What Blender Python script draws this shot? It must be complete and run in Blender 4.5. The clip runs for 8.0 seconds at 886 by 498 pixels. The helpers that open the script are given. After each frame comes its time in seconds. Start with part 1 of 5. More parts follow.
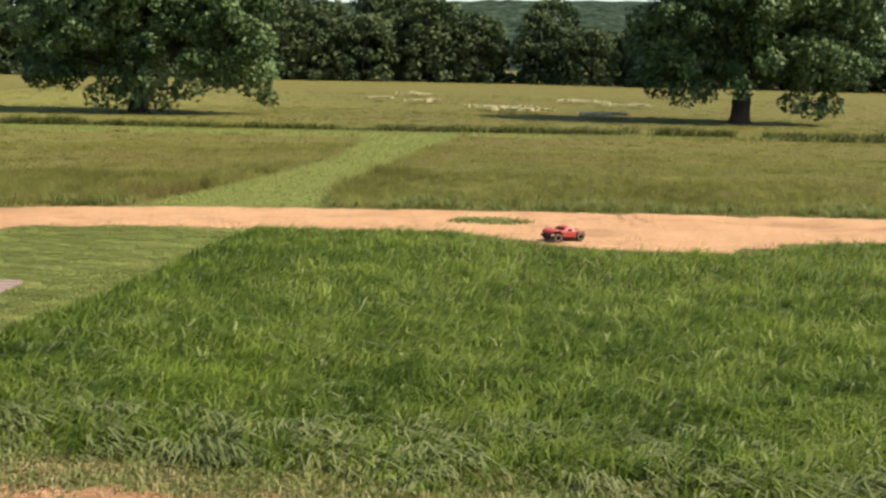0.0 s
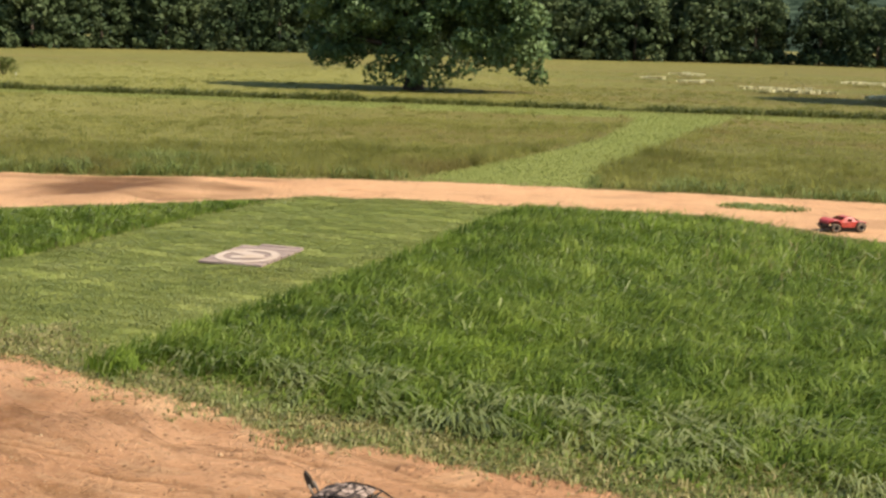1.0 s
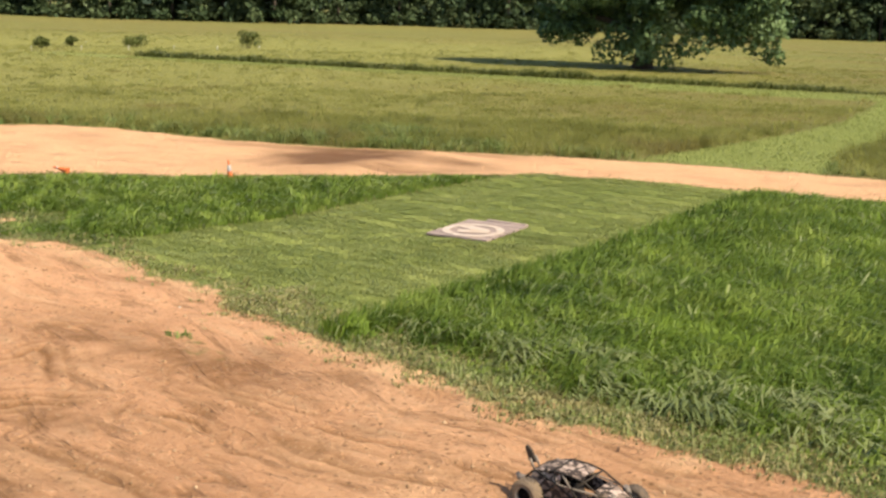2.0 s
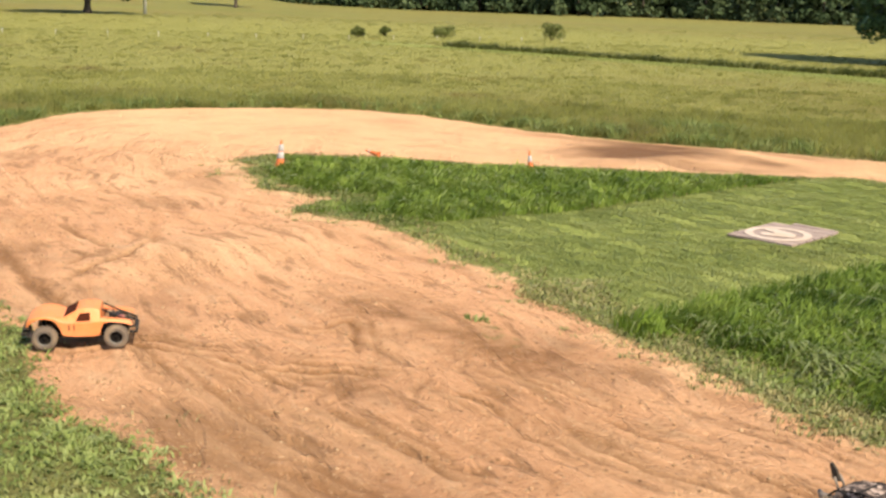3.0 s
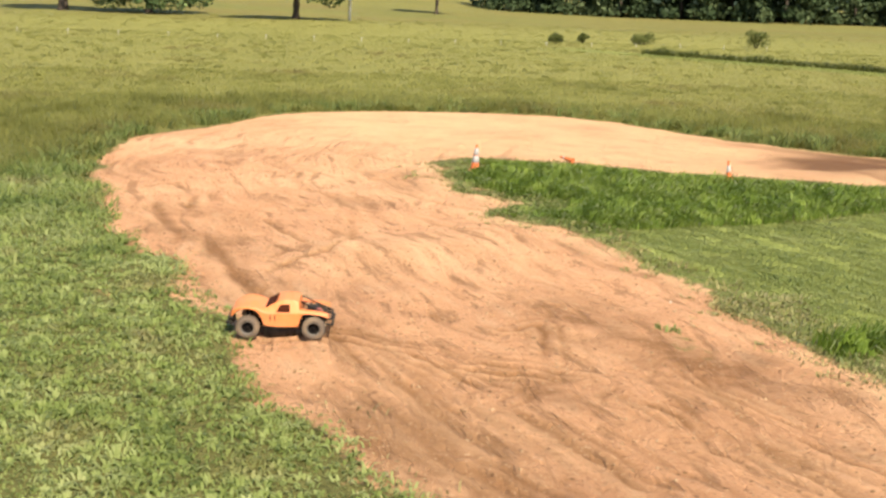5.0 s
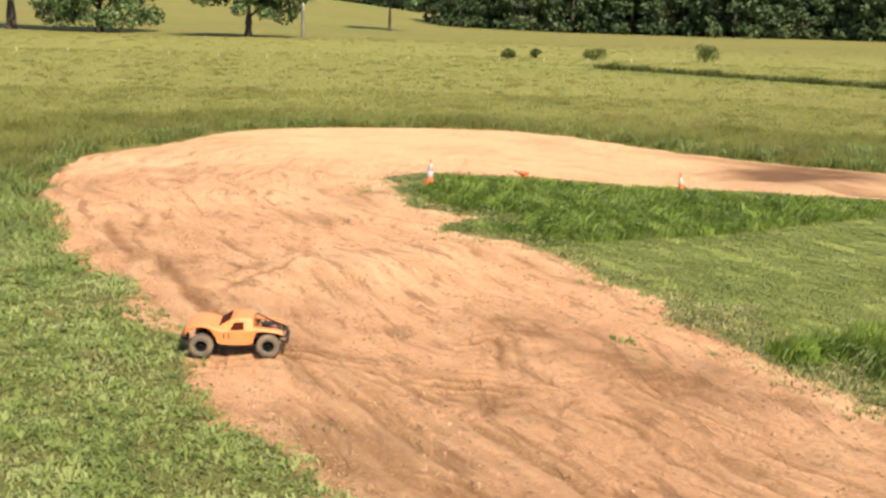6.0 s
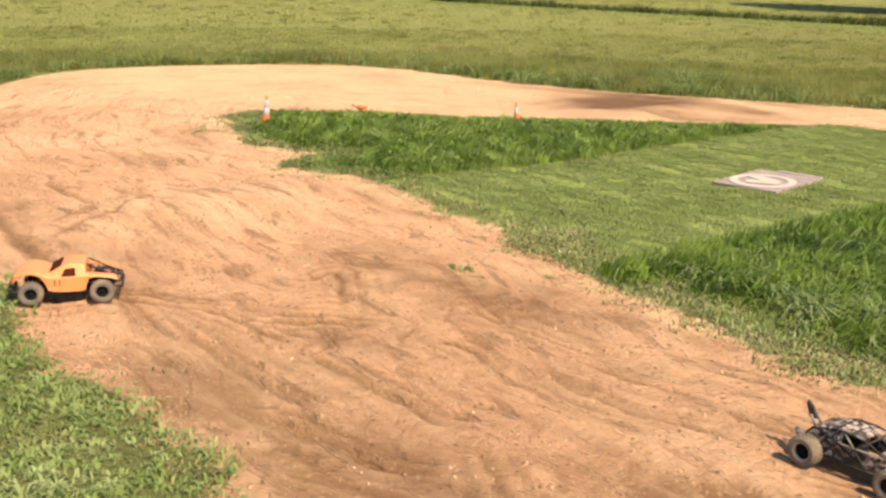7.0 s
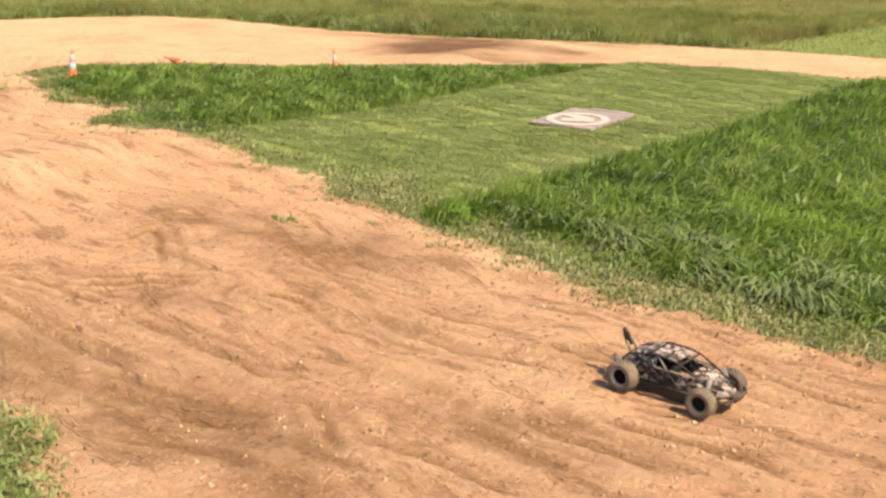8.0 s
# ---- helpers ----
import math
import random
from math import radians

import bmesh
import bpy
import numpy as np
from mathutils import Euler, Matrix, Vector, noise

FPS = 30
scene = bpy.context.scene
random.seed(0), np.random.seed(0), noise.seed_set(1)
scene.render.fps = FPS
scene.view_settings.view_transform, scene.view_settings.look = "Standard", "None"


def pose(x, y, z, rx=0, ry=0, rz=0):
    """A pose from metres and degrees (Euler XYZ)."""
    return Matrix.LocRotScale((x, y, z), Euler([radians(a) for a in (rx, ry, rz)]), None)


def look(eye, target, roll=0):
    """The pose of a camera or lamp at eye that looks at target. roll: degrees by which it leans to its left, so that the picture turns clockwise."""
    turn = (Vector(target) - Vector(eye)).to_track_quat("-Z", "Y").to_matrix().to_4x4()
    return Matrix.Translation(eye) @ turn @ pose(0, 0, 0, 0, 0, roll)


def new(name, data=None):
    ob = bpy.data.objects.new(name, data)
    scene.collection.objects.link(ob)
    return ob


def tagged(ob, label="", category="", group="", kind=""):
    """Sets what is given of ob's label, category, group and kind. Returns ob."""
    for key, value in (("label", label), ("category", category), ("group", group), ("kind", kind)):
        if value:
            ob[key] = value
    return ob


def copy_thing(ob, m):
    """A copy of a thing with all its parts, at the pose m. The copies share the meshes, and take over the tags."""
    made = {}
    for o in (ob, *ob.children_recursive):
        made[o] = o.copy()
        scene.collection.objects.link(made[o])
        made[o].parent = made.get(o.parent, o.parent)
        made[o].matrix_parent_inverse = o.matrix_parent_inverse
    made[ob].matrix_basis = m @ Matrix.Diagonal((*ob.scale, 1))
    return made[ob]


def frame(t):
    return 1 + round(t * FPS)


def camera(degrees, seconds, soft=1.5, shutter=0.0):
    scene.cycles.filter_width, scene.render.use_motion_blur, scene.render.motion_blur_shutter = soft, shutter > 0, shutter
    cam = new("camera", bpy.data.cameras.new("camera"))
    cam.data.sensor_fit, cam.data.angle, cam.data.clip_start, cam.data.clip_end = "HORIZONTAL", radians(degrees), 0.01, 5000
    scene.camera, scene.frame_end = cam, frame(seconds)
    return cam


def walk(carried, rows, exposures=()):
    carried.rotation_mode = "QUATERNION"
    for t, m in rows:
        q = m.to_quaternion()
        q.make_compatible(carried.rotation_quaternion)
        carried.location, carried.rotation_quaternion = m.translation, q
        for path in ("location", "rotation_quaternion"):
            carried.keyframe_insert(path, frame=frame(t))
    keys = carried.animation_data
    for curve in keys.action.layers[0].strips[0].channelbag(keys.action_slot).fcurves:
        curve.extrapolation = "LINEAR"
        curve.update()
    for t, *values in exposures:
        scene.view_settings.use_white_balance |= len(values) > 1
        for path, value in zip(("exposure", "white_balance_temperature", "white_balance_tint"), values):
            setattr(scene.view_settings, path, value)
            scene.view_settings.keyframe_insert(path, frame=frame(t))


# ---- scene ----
cam = camera(43.05, 8.0, soft=2.6)
PATH = [
    (0.0, 0.0, 0.0, 2.9, 80.63, -1.22, 0.0),
    (0.5, -0.012, -0.022, 2.902, 79.96, -1.23, 8.41),
    (1.0, -0.03, -0.036, 2.904, 79.31, -1.34, 13.55),
    (1.2, -0.04, -0.045, 2.904, 79.14, -1.36, 15.12),
    (2.3, -0.108, -0.135, 2.915, 77.42, -1.73, 29.65),
    (2.5, -0.127, -0.149, 2.914, 77.21, -1.8, 32.88),
    (3.0, -0.16, -0.181, 2.914, 77.07, -1.92, 40.0),
    (3.5, -0.161, -0.208, 2.914, 76.71, -1.86, 44.49),
    (4.0, -0.15, -0.212, 2.907, 76.2, -1.82, 47.17),
    (4.5, -0.138, -0.222, 2.904, 76.32, -1.74, 49.14),
    (4.7, -0.14, -0.224, 2.902, 76.59, -1.74, 49.86),
    (5.8, -0.165, -0.2, 2.885, 78.51, -1.64, 48.74),
    (6.0, -0.15, -0.198, 2.884, 77.96, -1.58, 47.54),
    (6.5, -0.1, -0.195, 2.878, 76.54, -1.37, 43.52),
    (7.0, -0.065, -0.176, 2.868, 74.89, -1.1, 39.4),
    (7.5, -0.038, -0.152, 2.856, 73.55, -0.92, 35.44),
    (8.0, -0.02, -0.131, 2.848, 72.42, -0.64, 30.28),
]
EXPOSURES = [(0.0, 0.68), (1.2, 0.78), (2.4, 0.95), (4.0, 1.03), (7.0, 1.04), (8.0, 1.08)]
walk(cam, [(t, pose(*p)) for t, *p in PATH], EXPOSURES)

# ---- light ----
SUN_EL, SUN_AZ = 50.0, 104.0          # height, and bearing from +y towards +x
world = bpy.data.worlds.new("sky")
scene.world = world
world.use_nodes = True
wn = world.node_tree
sky = wn.nodes.new("ShaderNodeTexSky")
sky.sky_type, sky.sun_disc = "NISHITA", False
sky.sun_elevation, sky.sun_rotation = radians(SUN_EL), radians(SUN_AZ)
wn.links.new(sky.outputs[0], wn.nodes["Background"].inputs[0])
wn.nodes["Background"].inputs[1].default_value = 0.118
sun = new("sun", bpy.data.lights.new("sun", "SUN"))
sun.data.energy, sun.data.angle, sun.data.color = 5.0, radians(0.6), (1.0, 0.9, 0.72)
se, sa = radians(SUN_EL), radians(SUN_AZ)
sun.matrix_world = look((60 * math.sin(sa) * math.cos(se), 60 * math.cos(sa) * math.cos(se), 60 * math.sin(se)), (0, 0, 0))

# ---- materials ----
def material(name, rough=0.8, spec=0.3):
    m = bpy.data.materials.new(name)
    m.use_nodes = True
    b = m.node_tree.nodes["Principled BSDF"]
    b.inputs["Roughness"].default_value = rough
    b.inputs["Specular IOR Level"].default_value = spec
    return m, m.node_tree.nodes, m.node_tree.links, b


def add(nodes, kind, **values):
    n = nodes.new("ShaderNode" + kind)
    for key, value in values.items():
        n.inputs[key.replace("_", " ")].default_value = value
    return n


def ramp(nodes, links, source, stops):
    r = nodes.new("ShaderNodeValToRGB")
    while len(r.color_ramp.elements) < len(stops):
        r.color_ramp.elements.new(0.5)
    for e, (at, c) in zip(r.color_ramp.elements, stops):
        e.position, e.color = at, (*c, 1)
    links.new(source, r.inputs[0])
    return r.outputs[0]


def mix(nodes, links, fac, a, b, mode="MIX"):
    n = nodes.new("ShaderNodeMix")
    n.data_type, n.blend_type = "RGBA", mode
    for socket, value in ((n.inputs[0], fac), (n.inputs[6], a), (n.inputs[7], b)):
        if isinstance(value, (int, float)):
            socket.default_value = value
        elif isinstance(value, tuple):
            socket.default_value = (*value, 1)
        else:
            links.new(value, socket)
    return n.outputs[2]


def place(nodes, links, scale=(1, 1, 1), turn=0.0):
    g = nodes.new("ShaderNodeNewGeometry")
    m = nodes.new("ShaderNodeMapping")
    m.inputs["Scale"].default_value = scale
    m.inputs["Rotation"].default_value = (0, 0, radians(turn))
    links.new(g.outputs["Position"], m.inputs[0])
    return m.outputs[0]


def cloud(nodes, links, where, scale, detail=4.0, rough=0.6):
    n = add(nodes, "TexNoise", Scale=scale, Detail=detail, Roughness=rough)
    links.new(where, n.inputs["Vector"])
    return n.outputs["Fac"]


def bump(nodes, links, b, height, strength, distance):
    n = add(nodes, "Bump", Strength=strength, Distance=distance)
    links.new(height, n.inputs["Height"])
    links.new(n.outputs[0], b.inputs["Normal"])


def attribute(nodes, name):
    n = nodes.new("ShaderNodeAttribute")
    n.attribute_name = name
    return n.outputs["Fac"]


def plain(name, colour, rough=0.5, spec=0.4, metal=0.0, dirt=0.25, grain=30.0):
    """A surface of one colour with dust and scuffs on it."""
    m, n, l, b = material(name, rough, spec)
    c = n.new("ShaderNodeTexCoord")
    f = cloud(n, l, c.outputs["Object"], grain, 5.0, 0.65)
    f2 = cloud(n, l, c.outputs["Object"], grain * 0.22, 3.0, 0.6)
    worn = mix(n, l, f, tuple(0.72 * v for v in colour), tuple(min(1, 1.18 * v) for v in colour))
    dust = ramp(n, l, f2, [(0.45, (0, 0, 0)), (0.75, (dirt, dirt, dirt))])
    l.new(mix(n, l, dust, worn, (0.302, 0.209, 0.122)), b.inputs["Base Color"])
    b.inputs["Metallic"].default_value = metal
    bump(n, l, b, f, 0.15, 0.004)
    return m


def leaf_material(name, dark, mid, light, patch=0.35, fine=6.0, glow=0.35, odd=None, gloss=0.3, vary=0.95, odd_scale=0.16, odd_most=0.5):
    """Blades and leaves: tone by blade, patches by place, light through them."""
    m, n, l, b = material(name, 0.45, gloss)
    tone = attribute(n, "tone")
    where = place(n, l)
    big = cloud(n, l, where, patch, 4.0, 0.6)
    small = cloud(n, l, where, fine, 2.0, 0.5)
    mean = n.new("ShaderNodeMath"); mean.operation = "MULTIPLY_ADD"
    l.new(tone, mean.inputs[0]); mean.inputs[1].default_value = 0.42
    mul = n.new("ShaderNodeMath"); mul.operation = "MULTIPLY_ADD"
    l.new(big, mul.inputs[0]); mul.inputs[1].default_value = vary; mul.inputs[2].default_value = 0.155 - 0.5 * vary
    l.new(mul.outputs[0], mean.inputs[2])
    add2 = n.new("ShaderNodeMath"); add2.operation = "MULTIPLY_ADD"
    l.new(small, add2.inputs[0]); add2.inputs[1].default_value = 0.3; l.new(mean.outputs[0], add2.inputs[2])
    colour = ramp(n, l, add2.outputs[0], [(0.12, dark), (0.45, mid), (0.85, light)])
    if odd:
        w2 = place(n, l, (1, 1, 1), 40)
        spot = cloud(n, l, w2, odd_scale, 4.0, 0.65)
        colour = mix(n, l, ramp(n, l, spot, [(0.54, (0, 0, 0)), (0.7, (odd_most,) * 3)]), colour, odd)
    l.new(colour, b.inputs["Base Color"])
    t = n.new("ShaderNodeBsdfTranslucent")
    l.new(colour, t.inputs["Color"])
    s = n.new("ShaderNodeMixShader")
    s.inputs[0].default_value = glow
    l.new(b.outputs[0], s.inputs[1]); l.new(t.outputs[0], s.inputs[2])
    l.new(s.outputs[0], n["Material Output"].inputs["Surface"])
    return m


def soil_colour(n, l):
    """Sandy clay: wheel streaks along the driving line, crumbs, dark patches."""
    where = place(n, l)
    line = n.new("ShaderNodeCombineXYZ")
    for socket, name, k in ((0, "run", 0.24), (1, "off", 1.0)):
        g = n.new("ShaderNodeMath"); g.operation = "MULTIPLY"
        l.new(attribute(n, name), g.inputs[0]); g.inputs[1].default_value = k
        l.new(g.outputs[0], line.inputs[socket])
    wide = add(n, "TexNoise", Scale=1.7, Detail=4.0, Roughness=0.52, Distortion=0.12)
    l.new(line.outputs[0], wide.inputs["Vector"])
    slim = add(n, "TexNoise", Scale=4.6, Detail=4.0, Roughness=0.58, Distortion=0.1)
    l.new(line.outputs[0], slim.inputs["Vector"])
    wide, slim = wide.outputs["Fac"], slim.outputs["Fac"]
    fine = cloud(n, l, where, 7.0, 7.0, 0.72)
    crumbs = cloud(n, l, where, 34.0, 5.0, 0.75)
    broad = cloud(n, l, where, 0.45, 5.0, 0.6)
    c = ramp(n, l, broad, [(0.32, (0.497, 0.249, 0.125)), (0.5, (0.605, 0.319, 0.164)), (0.68, (0.67, 0.383, 0.205))])
    c = mix(n, l, ramp(n, l, wide, [(0.34, (0.5, 0.5, 0.5)), (0.47, (0, 0, 0))]), c, (0.374, 0.191, 0.0889))
    # thin dark lines: the shade of narrow grooves put into the colour
    c = mix(n, l, ramp(n, l, slim, [(0.35, (0.75, 0.75, 0.75)), (0.44, (0, 0, 0))]), c, (0.274, 0.138, 0.0636))
    c = mix(n, l, ramp(n, l, slim, [(0.55, (0, 0, 0)), (0.68, (0.7, 0.7, 0.7))]), c, (0.626, 0.379, 0.209))
    # ruts in darker brown, with their shade put into the colour too
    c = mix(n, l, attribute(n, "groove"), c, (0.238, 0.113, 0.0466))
    c = mix(n, l, ramp(n, l, fine, [(0.32, (0.65, 0.65, 0.65)), (0.44, (0, 0, 0))]), c, (0.259, 0.128, 0.0547))
    c = mix(n, l, ramp(n, l, crumbs, [(0.34, (0.85, 0.85, 0.85)), (0.42, (0, 0, 0))]), c, (0.18, 0.0922, 0.0424))
    c = mix(n, l, ramp(n, l, crumbs, [(0.58, (0, 0, 0)), (0.67, (0.8, 0.8, 0.8))]), c, (0.612, 0.412, 0.239))
    pit = add(n, "TexVoronoi", Scale=9.0, Randomness=1.0)
    l.new(where, pit.inputs["Vector"])
    holes = n.new("ShaderNodeMath"); holes.operation = "MULTIPLY"
    l.new(ramp(n, l, pit.outputs["Distance"], [(0.1, (1, 1, 1)), (0.2, (0, 0, 0))]), holes.inputs[0])
    l.new(ramp(n, l, cloud(n, l, where, 1.7, 3.0, 0.6), [(0.4, (0, 0, 0)), (0.55, (0.9, 0.9, 0.9))]), holes.inputs[1])
    c = mix(n, l, holes.outputs[0], c, (0.173, 0.0886, 0.041))
    # paler soil, with the sunlit lips of the ruts put in as colour
    c = mix(n, l, attribute(n, "dust"), c, (0.634, 0.376, 0.197))
    # dark red-brown patches, strongest beside the roller on the far straight
    c = mix(n, l, attribute(n, "dark_soil"), c, (0.122, 0.0567, 0.026))
    total = crumbs
    ledge = ramp(n, l, wide, [(0.4, (0, 0, 0)), (0.52, (1, 1, 1))])
    scarp = ramp(n, l, slim, [(0.37, (0, 0, 0)), (0.47, (1, 1, 1))])
    for v, k in ((fine, 2.8), (slim, 2.2), (wide, 0.9), (scarp, 0.9), (ledge, 0.35)):
        h = n.new("ShaderNodeMath"); h.operation = "MULTIPLY_ADD"
        l.new(v, h.inputs[0]); h.inputs[1].default_value = k; l.new(total, h.inputs[2])
        total = h.outputs[0]
    return c, total


def ground_material(name):
    m, n, l, b = material(name, 0.95, 0.1)
    where = place(n, l)
    soil, height = soil_colour(n, l)
    f = cloud(n, l, where, 0.5, 5.0, 0.65)
    f2 = cloud(n, l, where, 14.0, 4.0, 0.7)
    far = cloud(n, l, place(n, l, (0.4, 1.2, 1.0)), 0.09, 5.0, 0.65)
    turf = ramp(n, l, f2, [(0.3, (0.0936, 0.0936, 0.0252)), (0.7, (0.194, 0.18, 0.0576))])
    field = ramp(n, l, f, [(0.3, (0.127, 0.12, 0.03)), (0.55, (0.161, 0.147, 0.04)), (0.8, (0.195, 0.168, 0.053))])
    field = mix(n, l, ramp(n, l, far, [(0.42, (0, 0, 0)), (0.68, (0.9, 0.9, 0.9))]), field, (0.158, 0.115, 0.0396))
    lane = ramp(n, l, f2, [(0.3, (0.166, 0.184, 0.0446)), (0.7, (0.223, 0.241, 0.0626))])
    streak = cloud(n, l, place(n, l, (0.35, 1.0, 1.0), 30), 0.12, 5.0, 0.62)
    field = mix(n, l, ramp(n, l, streak, [(0.48, (0, 0, 0)), (0.6, (0.55, 0.55, 0.55))]), field, (0.115, 0.122, 0.0324))
    field = mix(n, l, attribute(n, "dry"), field, ramp(n, l, f, [(0.3, (0.187, 0.176, 0.0418)), (0.8, (0.252, 0.232, 0.0684))]))
    turf = mix(n, l, attribute(n, "lane"), turf, lane)
    c = mix(n, l, attribute(n, "tall"), turf, field)
    edge = n.new("ShaderNodeMath"); edge.operation = "MULTIPLY_ADD"
    l.new(cloud(n, l, where, 5.0, 6.0, 0.7), edge.inputs[0]); edge.inputs[1].default_value = 0.9
    sub = n.new("ShaderNodeMath"); sub.operation = "SUBTRACT"
    l.new(attribute(n, "dirt"), sub.inputs[0]); sub.inputs[1].default_value = 0.45
    l.new(sub.outputs[0], edge.inputs[2])
    c = mix(n, l, ramp(n, l, edge.outputs[0], [(0.4, (0, 0, 0)), (0.56, (1, 1, 1))]), c, soil)
    l.new(c, b.inputs["Base Color"])
    bump(n, l, b, height, 1.0, 0.035)
    return m


M_GROUND = ground_material("ground_cover")
M_TALL = leaf_material("lush_grass", (0.047, 0.08, 0.0105), (0.146, 0.21, 0.031), (0.285, 0.345, 0.067), 0.9, 2.6, 0.45, vary=1.35, gloss=0.12, odd=(0.245, 0.331, 0.036), odd_scale=0.55, odd_most=0.6)
M_RANK = leaf_material("rank_weeds", (0.072, 0.101, 0.0252), (0.162, 0.202, 0.054), (0.288, 0.31, 0.115), 0.9, 2.2, 0.45, gloss=0.12)
M_BENT = leaf_material("trampled_blades", (0.0792, 0.101, 0.0252), (0.18, 0.209, 0.0648), (0.317, 0.331, 0.144), 1.2, 3.0, 0.3, vary=1.0)
M_MOWN = leaf_material("mown_turf", (0.2, 0.238, 0.066), (0.288, 0.325, 0.092), (0.375, 0.392, 0.132), 0.8, 3.5, 0.5, gloss=0.1, vary=1.0, odd=(0.302, 0.272, 0.0936), odd_scale=0.7, odd_most=0.3)
M_NEAR = leaf_material("trackside_turf", (0.085, 0.125, 0.03), (0.245, 0.295, 0.08), (0.41, 0.435, 0.18), 0.8, 6.0, 0.55, gloss=0.15, vary=1.3, odd=(0.331, 0.259, 0.122), odd_scale=0.9, odd_most=0.75)
M_DRY = leaf_material("dry_thatch", (0.158, 0.13, 0.0432), (0.274, 0.223, 0.0864), (0.36, 0.302, 0.137), 0.9, 2.5, 0.3, gloss=0.15)
M_STRAW = leaf_material("straw_tangle", (0.13, 0.125, 0.04), (0.29, 0.265, 0.1), (0.43, 0.37, 0.18), 1.5, 4.0, 0.35, gloss=0.1, vary=1.2, odd=(0.2, 0.25, 0.065), odd_scale=1.1, odd_most=0.7)
M_PATH = leaf_material("path_turf", (0.18, 0.209, 0.0504), (0.216, 0.248, 0.0634), (0.288, 0.302, 0.0936), 0.5, 1.6, 0.35, gloss=0.1)
M_MEADOW = leaf_material("meadow_blades", (0.146, 0.152, 0.034), (0.203, 0.203, 0.049), (0.304, 0.296, 0.085), 0.3, 0.8, 0.66, odd=(0.238, 0.162, 0.0684), gloss=0.2, vary=1.6, odd_scale=0.22, odd_most=0.62)
M_WEED = leaf_material("dark_weeds", (0.0432, 0.054, 0.0115), (0.0864, 0.101, 0.0238), (0.144, 0.151, 0.0396), 0.4, 3.0, 0.3, gloss=0.15)
M_LEAF = leaf_material("tree_leaves", (0.013, 0.0259, 0.00936), (0.0612, 0.0986, 0.0338), (0.18, 0.238, 0.0936), 0.5, 1.3, 0.12, gloss=0.12, vary=1.3)
M_WOODS = leaf_material("wood_leaves", (0.0144, 0.0259, 0.0122), (0.0446, 0.0648, 0.0274), (0.112, 0.137, 0.059), 0.07, 0.35, 0.18, gloss=0.05, vary=1.3)
M_BLOOM = leaf_material("pale_blossom", (0.36, 0.331, 0.144), (0.504, 0.461, 0.238), (0.619, 0.569, 0.331), 0.5, 3.0, 0.2)


def bark_material():
    m, n, l, b = material("bark", 0.95, 0.1)
    c = n.new("ShaderNodeTexCoord")
    mp = add(n, "Mapping", Scale=(3, 3, 0.6))
    l.new(c.outputs["Object"], mp.inputs[0])
    f = cloud(n, l, mp.outputs[0], 4.0, 6.0, 0.7)
    l.new(ramp(n, l, f, [(0.3, (0.0252, 0.0187, 0.0144)), (0.7, (0.0936, 0.072, 0.054))]), b.inputs["Base Color"])
    bump(n, l, b, f, 0.8, 0.06)
    return m


M_BARK = bark_material()

# ---- plan of the place ----
# outer edge of the dirt ring, from the far straight round the bend to the near straight
OUTER = [(60, 24), (24, 22.9), (9, 22.4), (3.7, 22.4), (-0.7, 22.3), (-5, 22.1), (-8.7, 21.3), (-12, 20.2), (-14.5, 19.9), (-16.8, 20),
         (-19.2, 19.8), (-21, 18), (-22.3, 15.5), (-22.4, 13.6), (-21.3, 11.7), (-19.9, 8.9), (-16.6, 6.8), (-14.9, 6.1), (-12.6, 5.3),
         (-11.2, 5.2), (-9.8, 4.75), (-8.5, 4.5), (-7.8, 4.15), (-7, 3.85), (-5.8, 3.85), (-4.9, 3.55), (-4.2, 3.1), (-2.5, 2.5), (2, 2.0), (9, 1.6)]
# inner edge, from the near straight back to the far straight
INNER = [(9, 6.0), (5, 6.4), (1.5, 6.8), (-0.9, 7.1), (-2.1, 7.3), (-3.3, 7.5), (-4.5, 8.05), (-5.6, 8.35), (-6.2, 8.75), (-6.9, 9.2), (-7.9, 9.4),
         (-8.9, 9.8), (-9.8, 10), (-10.9, 9.95), (-11.2, 10.9), (-12, 10.65), (-13.4, 11.1), (-14.7, 12.0), (-15, 12.8), (-14.5, 13.6), (-13.5, 14.4),
         (-12, 15.2), (-10.8, 16.1), (-8.9, 17.5), (-7.3, 18.75), (-6, 19.25), (-3.4, 19.35), (0, 19.4), (1.2, 18.7), (2, 18), (3.5, 17.6), (4.5, 17.7),
         (5.6, 18.4), (7.7, 19), (24, 19.8), (60, 20.5)]
MOWN = [(-9.6, 9.4), (-8.9, 11.6), (-8.4, 12.9), (-8.2, 14.3), (-7.75, 16.6), (-7.2, 19.4), (-2.9, 19.6), (-3.5, 16.8), (-3.85, 14.2), (-4.15, 12.5),
        (-4.6, 10.6), (-4.95, 9.2), (-5.25, 8.2), (-6.5, 8.0)]
MOWN_FAR = [(-6.2, 21.9), (-5, 26.1), (-4, 30.3), (-3.2, 35.2), (-2.9, 44.0), (-45, 45.2), (-45, 47.0), (-10, 47.6), (12, 48.6), (34, 52), (34, 49.6), (12, 46.8), (0.8, 46.2),
            (-0.4, 39.2), (-1.3, 33.6), (-1.8, 29.2), (-2.4, 25.7), (-2.4, 21.9)]


